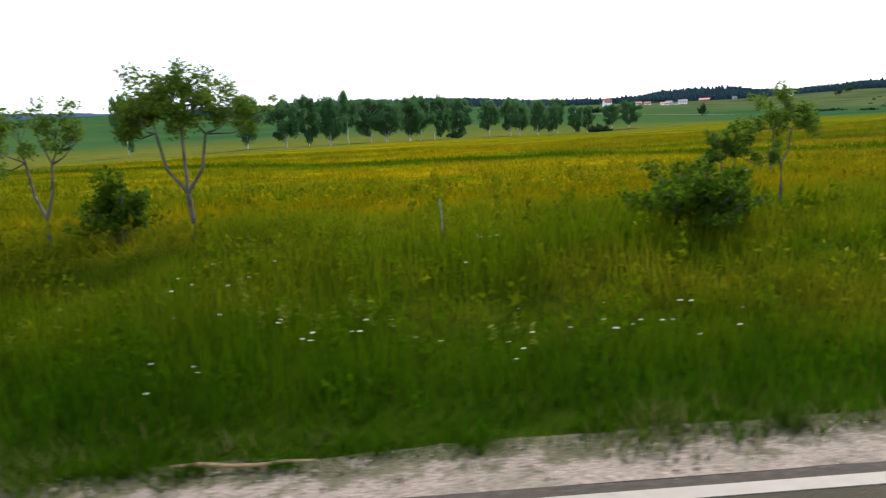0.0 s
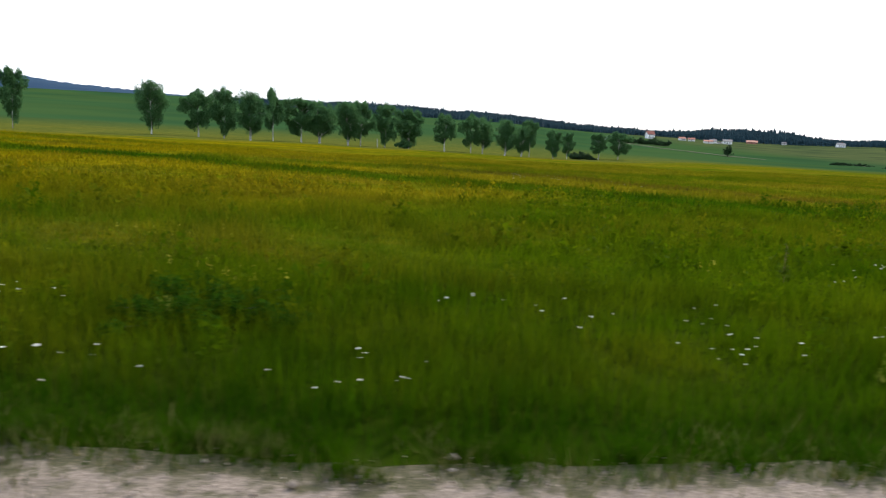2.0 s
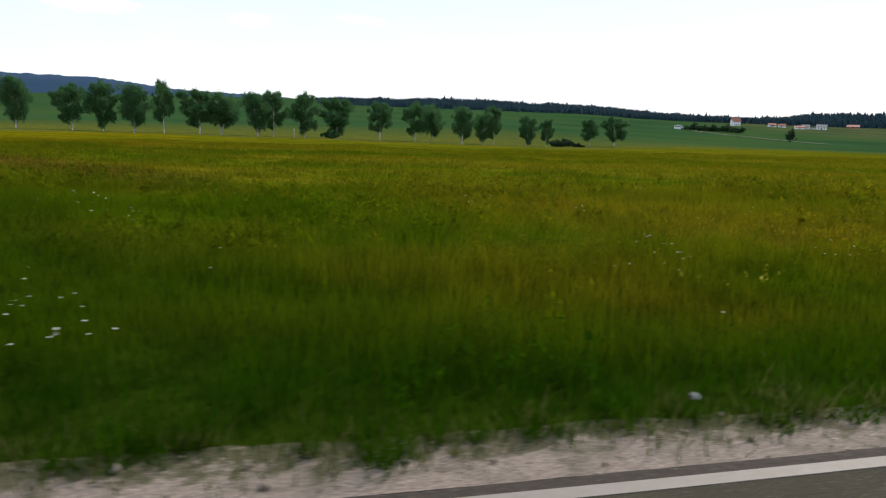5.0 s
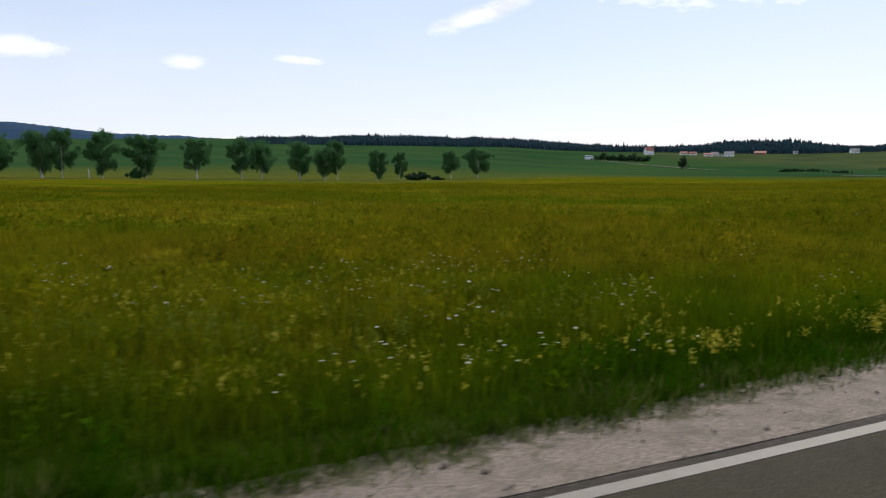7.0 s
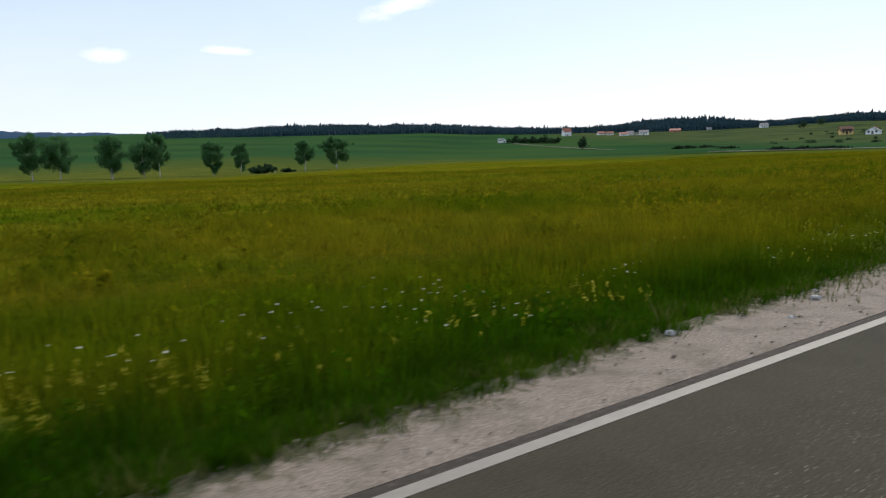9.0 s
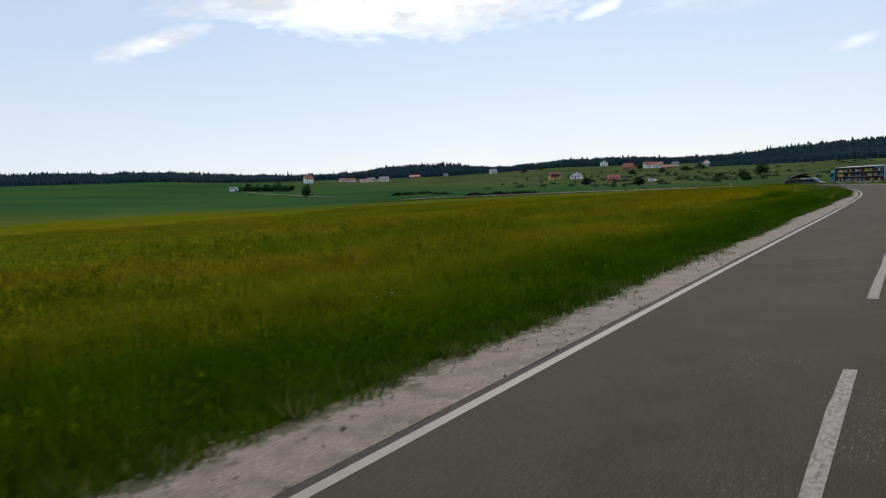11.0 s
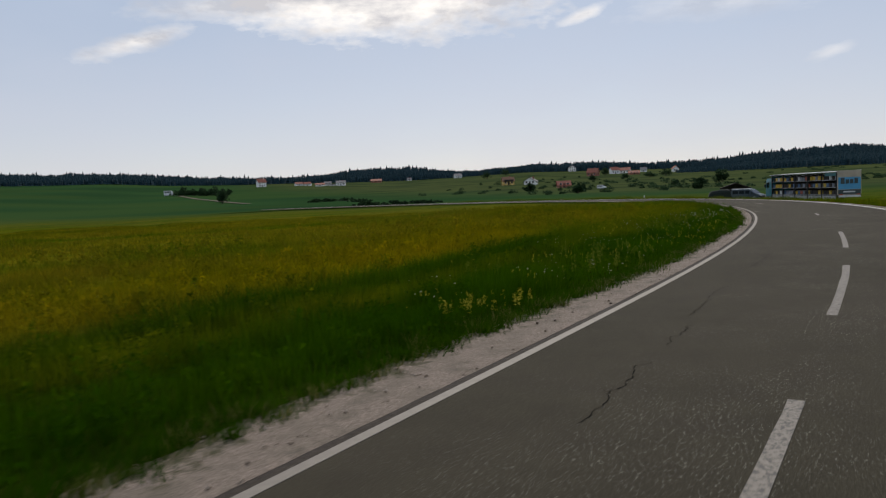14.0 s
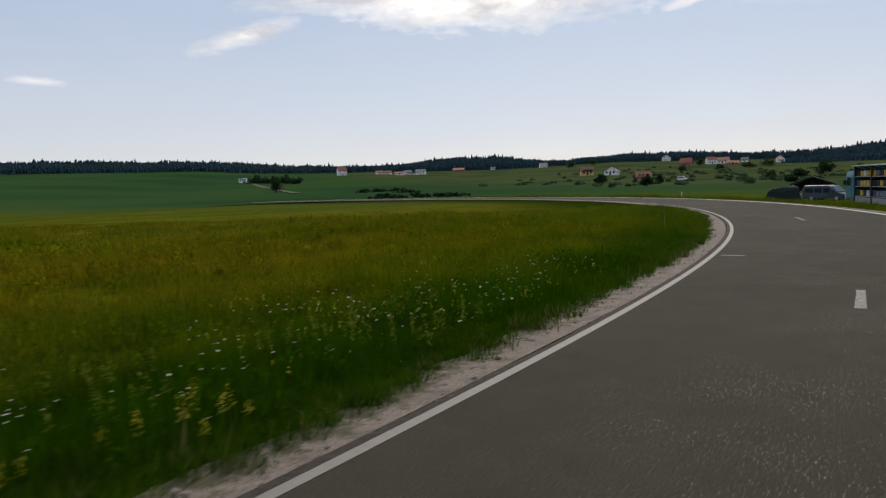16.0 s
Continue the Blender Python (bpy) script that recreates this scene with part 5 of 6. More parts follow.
def house(x, y, wide, deep, eave, ridge, wall, roof, label, turn=0.0, gable_front=False, balcony=False, chimney=True):
    """A gabled house that faces the road. Its base sits in the slope."""
    root = tagged(new("house"), label, "house", "village houses")
    w, d = wide / 2, deep / 2
    if gable_front:
        body = prism([(-w, -1.5), (w, -1.5), (w, eave), (0, ridge - 0.15), (-w, eave)], -d, d)
        bmesh.ops.rotate(body, cent=(0, 0, 0), matrix=Matrix.Rotation(math.pi / 2, 3, "Z"), verts=body.verts)
        o = 0.5
        dz = (ridge - eave) / w * o
        cap = prism([(-w - o, eave - dz), (0, ridge), (w + o, eave - dz), (w + o, eave - dz - 0.18), (0, ridge - 0.22), (-w - o, eave - dz - 0.18)], -d - o, d + o)
        bmesh.ops.rotate(cap, cent=(0, 0, 0), matrix=Matrix.Rotation(math.pi / 2, 3, "Z"), verts=cap.verts)
    else:
        body = prism([(-d, -1.5), (d, -1.5), (d, eave), (0, ridge - 0.15), (-d, eave)], -w, w)
        o = 0.5
        dz = (ridge - eave) / d * o
        cap = prism([(-d - o, eave - dz), (0, ridge), (d + o, eave - dz), (d + o, eave - dz - 0.18), (0, ridge - 0.22), (-d - o, eave - dz - 0.18)], -w - o, w + o)
    part("wall", body, wall, root)
    rf = part("roof", cap, roof, root)
    if chimney:
        part("chimney", boxes((w * 0.3, w * 0.3 + 0.6, 0.3, 0.9, eave, ridge + 0.7)), M_RED_BRICK, rf)
    storeys = 2 if eave > 4 else 1
    for k in range(storeys):
        z = 0.9 + k * 2.7
        for i in (-1, 1):
            window(root, i * w * 0.55, -d, z, 1.3, 1.4, "f")
        if k == 0:
            part("door", boxes((-0.55, 0.55, -d - 0.06, -d + 0.02, 0, 2.1)), M_DARK_WOOD, root)
        else:
            window(root, 0, -d, z, 1.1, 1.4, "f")
        window(root, w, 0, z, 1.2, 1.4, "r")
    if balcony:
        part("balcony", boxes((-w * 0.8, w * 0.8, -d - 1.2, -d, 2.5, 2.65), (-w * 0.8, w * 0.8, -d - 1.2, -d - 1.12, 2.65, 3.5)), M_DARK_WOOD, root)
    root.matrix_world = pose(x, y, float(ground_z(x, y)) + 0.05, 0, 0, math.degrees(math.atan2(y - 70, x - 165)) - 90 + turn)
    return root


house(403.7, 485.4, 7.6, 6.1, 2.8, 5.4, M_OCHRE, M_ORANGE_ROOF, "ochre-yellow gabled house on the green slope", 10, False, True)
house(412.2, 470.0, 7.8, 6.2, 2.3, 4.6, M_PLASTER, M_GREY_ROOF, "white gabled house on the green slope", -14, True)
house(375.1, 377.5, 6.5, 5.2, 1.5, 3.5, M_BRICKISH, M_RED_ROOF, "low house with a bright orange-red roof", 8, chimney=False)
house(687.1, 858.2, 6.4, 5.1, 2.7, 4.9, M_PLASTER, M_GREY_ROOF, "pale grey house at the forest edge", 0)
house(691.4, 826.3, 8.8, 7.1, 4.4, 7.1, M_PLASTER, M_GREY_ROOF, "white two-storey house at the forest edge", 12, True)
house(569.3, 616.3, 9.6, 7.7, 3.5, 7.0, M_BRICKISH, M_RED_ROOF, "large house with an orange-red roof", -20)
house(625.2, 656.9, 8.2, 6.6, 4.0, 6.7, M_PLASTER, M_RED_ROOF, "white two-storey house with a red roof", 25)
house(640.3, 658.9, 10.7, 8.5, 3.2, 5.9, M_PLASTER, M_RED_ROOF, "long white house with a red roof", -8)
house(607.9, 605.4, 9.8, 7.8, 1.6, 3.6, M_BRICKISH, M_RED_ROOF, "low brick house with a red roof", 5)
house(689.4, 688.5, 6.5, 5.2, 2.9, 4.7, M_PLASTER, M_GREY_ROOF, "small white house with a grey roof", 0)
house(672.9, 622.0, 5.8, 5.0, 3.4, 5.8, M_PLASTER, M_RED_ROOF, "white house with a steep red roof", 20, True)
house(310.8, 871.0, 9.1, 7.3, 5.4, 9.0, M_PLASTER, M_RED_ROOF, "white house with a steep red roof before the forest", 18)
house(364.4, 823.7, 9.6, 7.7, 1.9, 3.5, M_PLASTER, M_RED_ROOF, "low white house with a red roof", 0)
house(380.4, 831.9, 6.8, 5.5, 1.2, 2.0, M_PLASTER, M_GREY_ROOF, "small low white house", 0, chimney=False)
house(354.5, 880.0, 7.7, 6.1, 2.2, 4.0, M_PLASTER, M_RED_ROOF, "low white house with a red roof", 12)
house(362.3, 869.4, 7.6, 6.1, 2.2, 4.0, M_PLASTER, M_RED_ROOF, "low white house with a red roof", -12)
house(379.2, 846.1, 7.5, 6.0, 2.7, 4.5, M_PLASTER, M_GREY_ROOF, "long white building by the forest", 4)
house(389.7, 829.8, 10.0, 8.0, 3.3, 5.5, M_PLASTER, M_GREY_ROOF, "white building with a grey roof by the forest", -5)
house(462.5, 921.0, 13.1, 10.4, 2.2, 4.4, M_BRICKISH, M_RED_ROOF, "low house with a dull red roof", -6)
house(556.7, 880.8, 8.9, 7.1, 3.4, 5.6, M_PLASTER, M_GREY_ROOF, "white house with a dark roof below the wood", 14)
house(513.1, 936.5, 5.5, 5.0, 2.3, 3.9, M_PLASTER, M_GREY_ROOF, "small white house at the wood's edge", 4)


def slope_bush(x, y, high, wide, seed, label):
    ob = make_bush(x, y, high, wide, seed, label, M_SCRUB, 2200, 0.36)
    return ob


slope_bush(210.8, 421.8, 7.1, 6.4, 91, "round dark tree beside the dirt track")
slope_bush(307.5, 268.7, 3.2, 3.6, 92, "dark round bush on the slope")
slope_bush(341.4, 313.4, 3.0, 2.8, 93, "small dark bush on the slope")
slope_bush(334.1, 343.1, 3.8, 5.5, 94, "dark garden bush below a white house")
slope_bush(397.3, 293.5, 7.0, 6.8, 95, "dark bush behind the parked lorry")
slope_bush(336.9, 244.9, 2.3, 4.2, 96, "dark bush on the hillside")
for k, (hx, hy) in enumerate([(208.5, 648), (211, 641), (214.5, 637), (218, 633), (221.5, 628), (225, 623), (228, 618), (231, 613), (234.5, 607), (237, 602)]):
    make_bush(hx, hy, 5.2 + 1.6 * math.sin(k * 2.1), 11.5 + 2.5 * math.cos(k * 1.7), 100 + k, "dark hedge bush along the dirt track", M_SCRUB, 2600, 0.42)
slope_bush(239.8, 358.5, 1.4, 6.2, 110, "low dark hedge line in the meadow")
slope_bush(246.1, 361.3, 1.4, 6.9, 111, "low dark hedge line in the meadow")
slope_bush(253.7, 359.1, 1.4, 10.9, 112, "low dark hedge line in the meadow")
slope_bush(249.9, 328.9, 1.3, 10.6, 113, "low dark hedge line in the meadow")
slope_bush(222.5, 238.5, 1.0, 7.6, 114, "low dark hedge line in the meadow")
slope_bush(228.2, 235.2, 1.0, 10.5, 115, "low dark hedge line in the meadow")
slope_bush(234.2, 231.6, 1.0, 11.4, 116, "low dark hedge line in the meadow")
slope_bush(582.4, 615.3, 7.0, 8.1, 120, "dark garden tree among the houses")
slope_bush(535.7, 499.0, 4.5, 11.1, 121, "dark garden tree among the houses")
slope_bush(568.2, 518.5, 6.2, 10.4, 122, "dark garden tree among the houses")
slope_bush(478.7, 494.2, 3.7, 6.2, 123, "dark garden tree among the houses")
slope_bush(395.5, 318.7, 2.6, 5.3, 124, "dark garden tree among the houses")
slope_bush(517.8, 506.0, 3.5, 6.6, 125, "dark garden tree among the houses")
slope_bush(577.8, 794.7, 9.2, 13.1, 126, "dark garden tree among the houses")
slope_bush(513.1, 720.6, 8.1, 11.6, 127, "dark garden tree among the houses")
slope_bush(388.3, 295.4, 3.5, 6.2, 128, "dark garden tree among the houses")


def hillside_scrub():
    """Low dark thorn scrub dotted over the pasture below the village."""
    r = np.random.RandomState(66)
    n = 420
    az, rad = np.radians(r.uniform(22, 62, n)), r.uniform(270, 760, n)
    x, y = CX + rad * np.cos(az), CY + rad * np.sin(az)
    keep = wave(x, y, 0.02, 12) + 0.5 * wave(x, y, 0.06, 13) > 0.05
    x, y = x[keep], y[keep]
    z = ground_z(x, y)
    n, per = len(x), 130
    k = np.repeat(np.arange(n), per)
    m = len(k)
    wide, high = r.uniform(0.8, 2.6, n)[k], r.uniform(0.6, 1.9, n)[k]
    a, w = r.uniform(0, math.tau, m), np.sqrt(r.uniform(0, 1, m))
    p = np.stack([x[k] + np.cos(a) * w * wide, y[k] + np.sin(a) * w * wide, z[k] + high * r.uniform(0, 1, m) * np.sqrt(1 - w * w * 0.9)], 1)
    v = np.stack([p + r.normal(size=(m, 3)) * 0.22 for _ in range(3)], 1).reshape(-1, 3)
    return tagged(new("hillside_scrub", tri_mesh("hillside_scrub", v, np.arange(3 * m).reshape(-1, 3), M_SCRUB)), "dark scrub bushes dotted over the hillside pasture", "scrub", kind="stuff")


hillside_scrub()


def dirt_track():
    line = [(217, 387), (216, 419), (215, 452), (214, 492), (211, 529), (207, 658)]
    pts = []
    for (ax, ay), (bx, by) in zip(line, line[1:]):
        for k in range(8):
            pts.append((ax + (bx - ax) * k / 8, ay + (by - ay) * k / 8))
    v, t = [], []
    for k, (px, py) in enumerate(pts):
        qx, qy = pts[min(k + 1, len(pts) - 1)]
        rx, ry = pts[max(k - 1, 0)]
        d = Vector((qx - rx, qy - ry, 0)).normalized()
        for side in (-1.8, 1.8):
            x, y = px - d.y * side, py + d.x * side
            v.append((x, y, height1(x, y) + 0.25))
        if k:
            a = 2 * k
            t += [(a - 2, a - 1, a), (a, a - 1, a + 1)]
    return tagged(new("dirt_track", tri_mesh("dirt_track", v, t, M_GRAVEL)), "pale dirt track across the slope", "track", kind="structure")


dirt_track()


# ---------------------------------------------------------------- vehicles
def wheel(parent, x, y, r, w):
    bm = bmesh.new()
    bmesh.ops.create_cone(bm, cap_ends=True, segments=18, radius1=r, radius2=r, depth=w)
    bmesh.ops.rotate(bm, cent=(0, 0, 0), matrix=Matrix.Rotation(math.pi / 2, 3, "X"), verts=bm.verts)
    bmesh.ops.bevel(bm, geom=[e for e in bm.edges if abs(e.verts[0].co.y - e.verts[1].co.y) < 1e-4], offset=0.05, segments=2, affect="EDGES")
    bmesh.ops.translate(bm, vec=(x, y, r), verts=bm.verts)
    wh = part("wheel", bm, M_RUBBER, parent)
    bm = bmesh.new()
    bmesh.ops.create_cone(bm, cap_ends=True, segments=14, radius1=r * 0.55, radius2=r * 0.5, depth=w + 0.03)
    bmesh.ops.rotate(bm, cent=(0, 0, 0), matrix=Matrix.Rotation(math.pi / 2, 3, "X"), verts=bm.verts)
    bmesh.ops.translate(bm, vec=(x, y, r), verts=bm.verts)
    part("rim", bm, M_STEEL, wh)
    return wh


def van(x, y, turn, paint, label, long=4.9, high=2.1, wide=1.9):
    """A panel van with a sloping nose at -x."""
    root = tagged(new("van"), label, "van")
    L, h = long, high
    a, b = L / 4.9, h / 2.1
    prof = [(0.05, 0.45), (0.0, 0.75 * b), (0.12 * a, 1.02 * b), (0.95 * a, 1.2 * b), (1.75 * a, h - 0.06), (2.0 * a, h), (L - 0.15, h - 0.02), (L, h - 0.3 * b), (L, 0.4), (L - 0.2, 0.32), (0.3, 0.32)]
    rake = math.atan2(h - 0.06 - 1.2 * b, 0.8 * a)
    glass = math.hypot(h - 0.06 - 1.2 * b, 0.8 * a)
    bm = bmesh.new()
    near = [bm.verts.new((px, -wide / 2, pz)) for px, pz in prof]
    away = [bm.verts.new((px, wide / 2, pz)) for px, pz in prof]
    k = len(prof)
    for i in range(k):
        bm.faces.new((near[i], near[(i + 1) % k], away[(i + 1) % k], away[i]))
    bm.faces.new(near[::-1])
    bm.faces.new(away)
    bmesh.ops.recalc_face_normals(bm, faces=bm.faces)
    bmesh.ops.bevel(bm, geom=bm.edges[:], offset=0.05, segments=2, affect="EDGES")
    body = part("body", bm, paint, root)
    for side in (-1, 1):
        y0 = side * (wide / 2 + 0.004)
        for x0, x1 in ((0.36 * L, 0.5 * L), (0.53 * L, 0.71 * L), (0.74 * L, 0.93 * L)):
            part("side_window", boxes((x0, x1, min(y0, y0 + side * 0.012), max(y0, y0 + side * 0.012), h * 0.58, h * 0.86)), M_GLASS, body)
        part("headlight", boxes((-0.01, 0.12, side * (wide / 2 - 0.2) - 0.15, side * (wide / 2 - 0.2) + 0.15, 0.72 * b, 0.92 * b), bevel=0.02), M_LAMP, root)
        part("mirror", boxes((1.25 * a, 1.25 * a + 0.15, side * (wide / 2 + 0.09) - 0.1, side * (wide / 2 + 0.09) + 0.1, 1.2 * b, 1.2 * b + 0.22), bevel=0.03), M_RUBBER, root)
        for wx in (0.85, L - 0.95):
            wheel(root, wx, side * (wide / 2 - 0.12), 0.33, 0.22)
    part("windscreen", prism([(-wide * 0.42, 0), (wide * 0.42, 0), (wide * 0.36, glass * 0.82), (-wide * 0.36, glass * 0.82)], -0.02, 0.0), M_GLASS, root).matrix_local = pose(0.95 * a + 0.09 * glass * math.cos(rake) - 0.03 * math.sin(rake), 0, 1.2 * b + 0.09 * glass * math.sin(rake) + 0.03 * math.cos(rake), 0, 90 - math.degrees(rake), 0)
    part("bumper", boxes((-0.06, 0.2, -wide / 2, wide / 2, 0.35, 0.58), bevel=0.04), M_RUBBER, root)
    root.matrix_world = pose(x, y, height1(x, y) + 0.03, 0, 0, turn)
    return root


def bee_lorry():
    """Teal cab, a long rack of beehives in three tiers, and a printed box at the end; it faces local -x."""
    root = tagged(new("beehive_lorry"), "teal lorry loaded with rows of painted beehives, parked on grass", "lorry")
    L, D, H, G = 14.0, 2.1, 2.8, 0.68
    part("chassis", boxes((-1.9, L, 0.35, D - 0.35, 0.55, 0.72)), M_RUBBER, root)
    cab = prism([(-0.0, 0.5), (D, 0.5), (D, 2.1), (D - 0.12, 2.5), (0.12, 2.5), (0, 2.1)], -1.75, -0.25)
    bmesh.ops.bevel(cab, geom=cab.edges[:], offset=0.06, segments=2, affect="EDGES")
    c = part("cab", cab, M_TEAL, root)
    part("side_window", boxes((-1.45, -0.75, -0.014, -0.004, 1.45, 2.05)), M_GLASS, c)
    part("door_seam", boxes((-0.6, -0.58, -0.012, -0.004, 0.6, 2.0)), M_RUBBER, c)
    part("windscreen", boxes((-1.775, -1.755, 0.2, D - 0.2, 1.4, 2.2)), M_GLASS, c)
    part("bumper", boxes((-1.9, -1.7, 0.0, D, 0.4, 0.75), bevel=0.04), M_STEEL, root)
    for y0 in (0.1, D - 0.45):
        part("headlight", boxes((-1.8, -1.72, y0, y0 + 0.35, 0.85, 1.05)), M_LAMP, c)
        part("mirror", boxes((-1.7, -1.55, y0 - 0.3 if y0 < 1 else y0 + 0.5, y0 - 0.12 if y0 < 1 else y0 + 0.68, 1.5, 1.85), bevel=0.03), M_RUBBER, c)
    part("cab_shield", boxes((-0.25, -0.1, 0, D, 0.6, H)), M_TEAL, root)
    for k in range(5):
        part("skirt_panel", boxes((k * L / 5 + 0.07, (k + 1) * L / 5 - 0.07, 0.0, 0.04, 0.24, 0.64)), M_STEEL, root)
    for k in range(6):
        part("post", boxes((k * L / 5 - 0.05, k * L / 5 + 0.05, -0.05, 0.05, 0.05, H)), M_RUBBER, root)
        part("post", boxes((k * L / 5 - 0.05, k * L / 5 + 0.05, D - 0.05, D + 0.05, 0.6, H)), M_RUBBER, root)
    for k in range(3):
        part("shelf", boxes((0, L, 0.06, D - 0.06, 0.68 + k * G, 0.74 + k * G)), M_DARK_WOOD, root)
        part("rail", boxes((0.05, L - 0.05, -0.02, 0.03, 0.69 + k * G, 0.74 + k * G)), M_STEEL, root)
    part("back_panel", boxes((0, L, D - 0.1, D - 0.06, 0.78, H - 0.03)), M_DARK_WOOD, root)
    part("canopy", prism([(-0.2, H), (D + 0.1, H + 0.08), (D + 0.1, H + 0.13), (-0.2, H + 0.05)], -0.2, L + 0.1), M_TARP, root)
    for k in range(9):
        bm = bmesh.new()
        tube(bm, [(0.4 + k * 1.5, -0.1, H - 0.02), (1.1 + k * 1.5, 0.3, H - 0.22)], [0.02, 0.02], 5)
        part("brace", bm, M_STEEL, root)
    part("tarpaulin", boxes((L - 2.2, L - 0.1, 0.0, 0.03, H - 0.34, H - 0.04)), M_TEAL, root, "rolled teal tarpaulin")
    r = random.Random(9)
    shared = {}
    bright = [M_HIVE_YELLOW, M_HIVE_YELLOW, M_HIVE_YELLOW, M_HIVE_WHITE, M_HIVE_BLUE, M_HIVE_RED]
    for tier in range(3):
        for k in range(26):
            x = 0.3 + k * (L - 0.1) / 26
            z = 0.745 + tier * G
            mt = r.choice(bright) if r.random() < 0.36 else r.choice([M_DARK_WOOD, M_DARK_WOOD, M_HIVE_GREY])
            if mt.name not in shared:
                bm = boxes((-0.2, 0.2, 0, 0.5, 0.03, 0.31), (-0.17, 0.17, -0.05, 0.0, 0.02, 0.05))
                box(bm, -0.22, 0.22, -0.03, 0.53, 0.315, 0.375, bevel=0.02)
                box(bm, -0.12, 0.12, -0.012, 0.0, 0.07, 0.10)
                me = bpy.data.meshes.new("beehive")
                bm.to_mesh(me)
                bm.free()
                me.materials.append(mt)
                shared[mt.name] = me
            part("beehive", shared[mt.name], mt, root).matrix_local = pose(x, 0.12, z)
    # closed rear end with printing
    rear = part("rear_panel", boxes((L + 0.08, L + 0.2, 0, D, 0.7, H + 0.12), bevel=0.02), M_BEIGE, root, "beige and blue rear panel with printing")
    x0 = L + 0.203
    part("print_blue", boxes((x0, x0 + 0.01, 0.05, D - 0.05, 1.2, 2.3)), M_SIGN_BLUE, rear)
    part("print_stripe", boxes((x0, x0 + 0.01, 0.05, D - 0.05, 0.75, 1.17)), M_SIGN_DARK, rear)
    for y0, y1, z0, z1 in ((0.25, 0.6, 1.72, 2.26), (0.7, 1.0, 1.72, 2.1), (1.08, 1.38, 1.72, 2.1), (1.48, 1.8, 1.72, 2.2)):
        part("print_bar", boxes((x0 + 0.014, x0 + 0.024, y0, y1, z0, z1)), M_SIGN_DARK, rear)
    part("print_bar", boxes((x0 + 0.014, x0 + 0.024, 0.5, 1.55, 0.92, 1.04)), M_HIVE_WHITE, rear)
    part("bumper", boxes((L + 0.1, L + 0.34, 0.1, D - 0.1, 0.48, 0.66), bevel=0.03), M_HIVE_WHITE, root)
    for y0 in (0.12, D - 0.42):
        part("tail_lamp", boxes((L + 0.2, L + 0.26, y0, y0 + 0.3, 0.68, 0.78), bevel=0.01), M_HIVE_RED, root)
    for x in (-1.0, L * 0.72, L * 0.72 + 1.15):
        for y in (0.3, D - 0.3):
            wheel(root, x, y, 0.42, 0.28)
    root.matrix_world = pose(231.4, 124.0, height1(229.0, 119.0) + 0.02, 0, 0, math.degrees(math.atan2(-12.5, -6.3)))
    return root


bee_lorry()
bus = van(243.67, 136.0, 104, M_VAN_GREY, "dark blue-grey estate van with a pale roof parked on grass", 4.2, 1.5, 1.7)
bus.matrix_world = Matrix.Translation((0, 0, -0.22)) @ bus.matrix_world
part("roof_cap", boxes((1.95, 4.05, -0.76, 0.76, 1.475, 1.55), bevel=0.025), M_VAN_WHITE, bus, "pale painted roof")
van(206.5, 658.3, 165, M_VAN_WHITE, "white van on the dirt track", 8.5, 3.9, 2.6)
van(359.8, 322.2, 120, M_VAN_WHITE, "white delivery van below the village", 3.9, 1.75, 1.7)


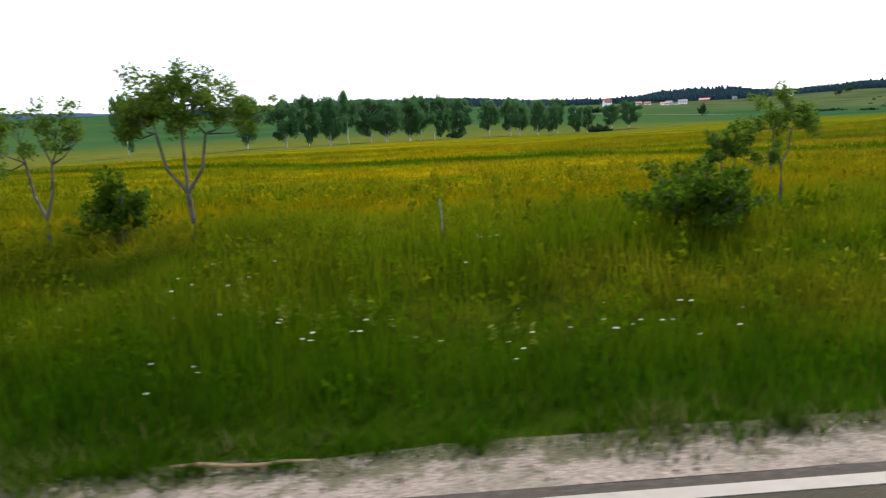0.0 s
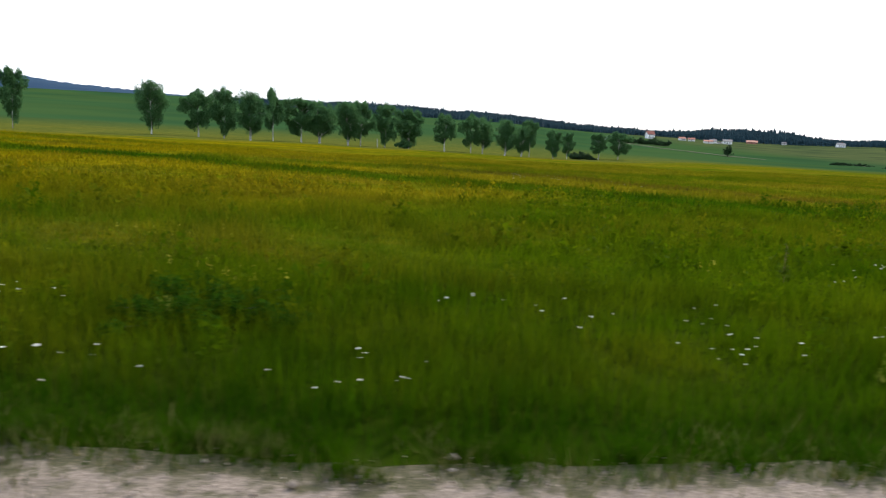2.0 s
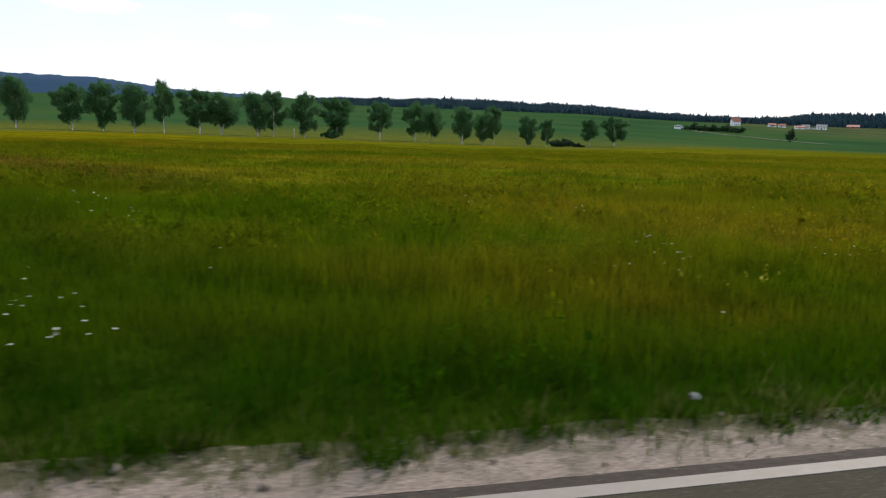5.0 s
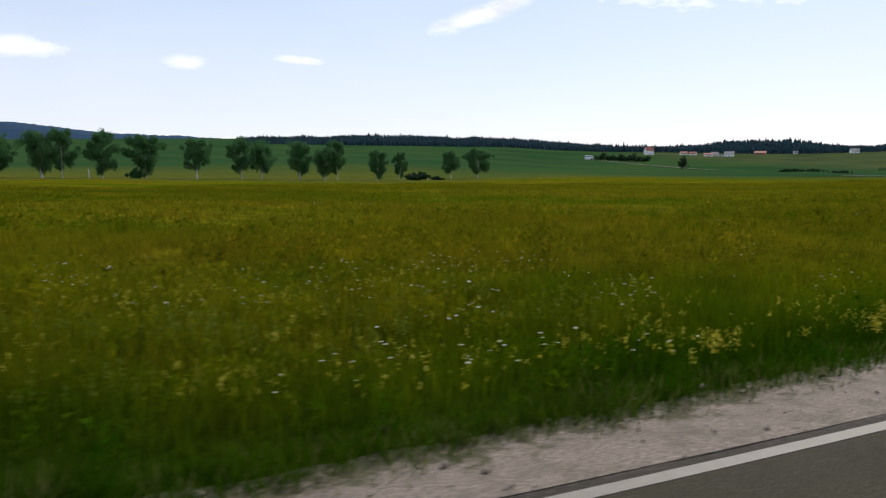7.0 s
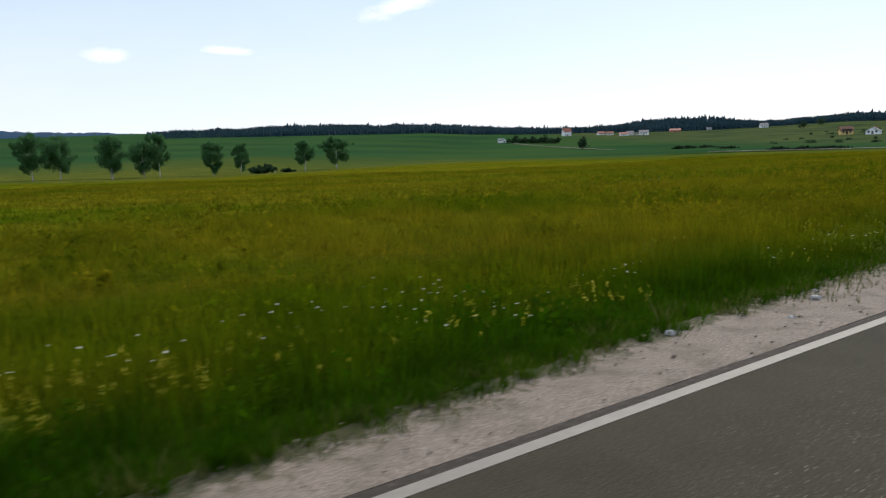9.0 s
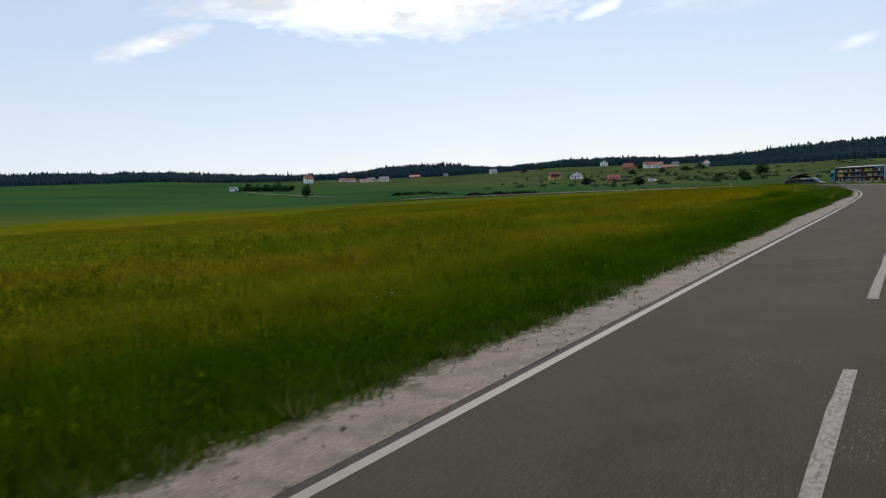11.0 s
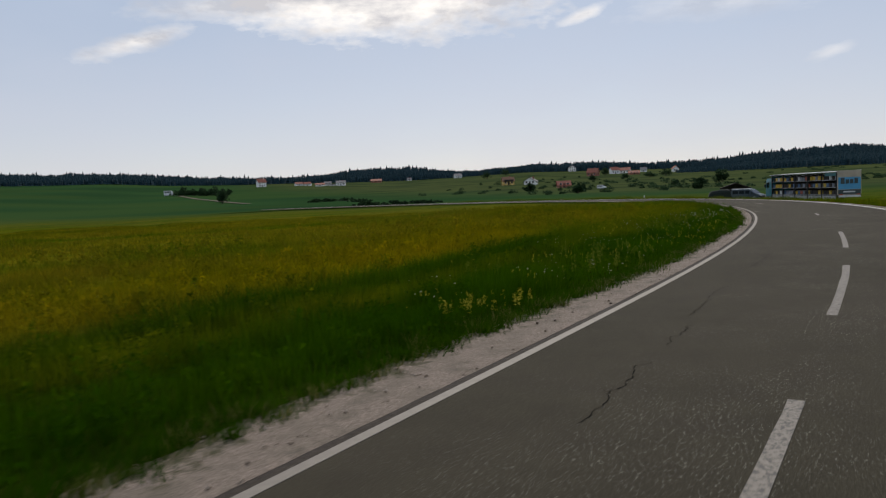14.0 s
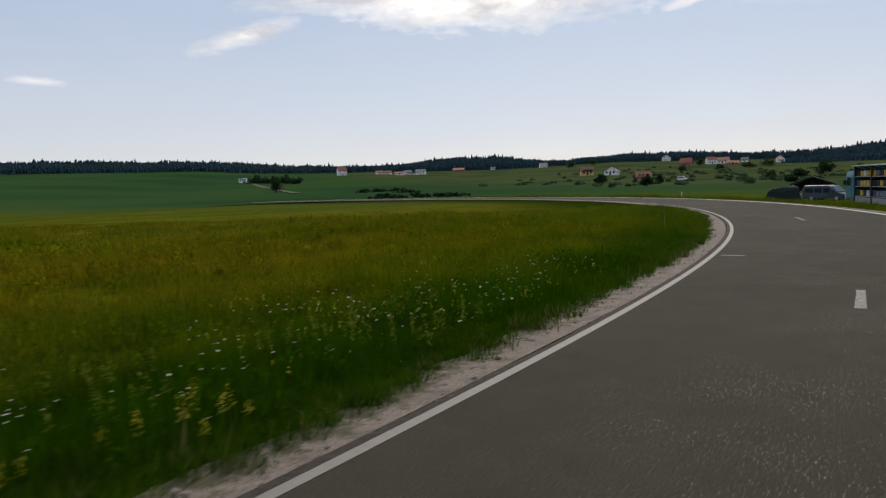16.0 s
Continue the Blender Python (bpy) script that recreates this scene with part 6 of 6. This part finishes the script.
def honey_stall():
    """A low pitched canvas on poles over a table with jars, and a netting heap beside it."""
    root = tagged(new("honey_stall"), "low dark canvas stall with a table of jars", "stall")
    part("canopy", prism([(-2.1, 1.36), (0, 2.14), (2.1, 1.42), (2.1, 1.2), (0, 2.04), (-2.1, 1.14)], -1.3, 1.3), M_CANOPY, root)
    for px in (-1.75, 0, 1.75):
        for py in (-1.2, 1.2):
            bm = bmesh.new()
            tube(bm, [(py, px, -0.1), (py, px, 2.0 - abs(px) * 0.35)], [0.03, 0.025], 6)
            part("pole", bm, M_DARK_WOOD, root)
    # dark sheet added across the gable, standing in for the shaded interior
    part("shade_sheet", prism([(-1.75, 0), (1.75, 0), (1.75, 1.44), (0, 2.03), (-1.75, 1.36)], 1.18, 1.22), M_CANOPY, root)
    root.matrix_world = pose(247.1, 144.0, height1(247.1, 144.0), 0, 0, 45)
    tb = tagged(new("table"), "low market table with a pale cloth", "table")
    part("tabletop", boxes((-0.35, 0.35, -1.0, 1.0, 0.66, 0.72), bevel=0.01), M_CLOTH, tb)
    part("cloth", boxes((-0.36, -0.34, -1.0, 1.0, 0.3, 0.7)), M_CLOTH, tb)
    for px in (-0.3, 0.3):
        for py in (-0.9, 0.9):
            part("leg", boxes((px - 0.03, px + 0.03, py - 0.03, py + 0.03, 0, 0.66)), M_WOOD, tb)
    base = pose(242.4, 141.1, height1(242.4, 141.1), 0, 0, 46)
    tb.matrix_world = base
    r = random.Random(3)
    for k in range(8):
        bm = bmesh.new()
        tube(bm, [(0, 0, 0), (0, 0, 0.11), (0, 0, 0.14)], [0.055, 0.055, 0.04], 10)
        jar = part("jar", bm, M_HONEY)
        bm = bmesh.new()
        tube(bm, [(0, 0, 0.141), (0, 0, 0.165)], [0.045, 0.045], 10)
        part("lid", bm, M_VAN_WHITE, jar)
        jar.matrix_world = base @ Matrix.Translation((r.uniform(-0.2, 0.2), -0.85 + k * 0.24, 0.722))
        tagged(jar, "glass jar of amber honey on a table", "jar", "jars on the table")
    net = bmesh.new()
    bmesh.ops.create_grid(net, x_segments=14, y_segments=10, size=1.0)
    for v in net.verts:
        e = max(abs(v.co.x), abs(v.co.y))
        v.co.z = (1.3 - 0.2 * v.co.y) * (1 - e ** 9) - 0.05 + 0.06 * math.sin(v.co.x * 9 + v.co.y * 4)
        v.co.x *= 1.1
        v.co.y *= 1.55
    heap = part("covered_stack", net, M_NET)
    heap.matrix_world = pose(237.9, 138.0, height1(237.9, 138.0), 0, 0, 48)
    tagged(heap, "low stack covered with dark green netting", "covered stack")
    return root


honey_stall()
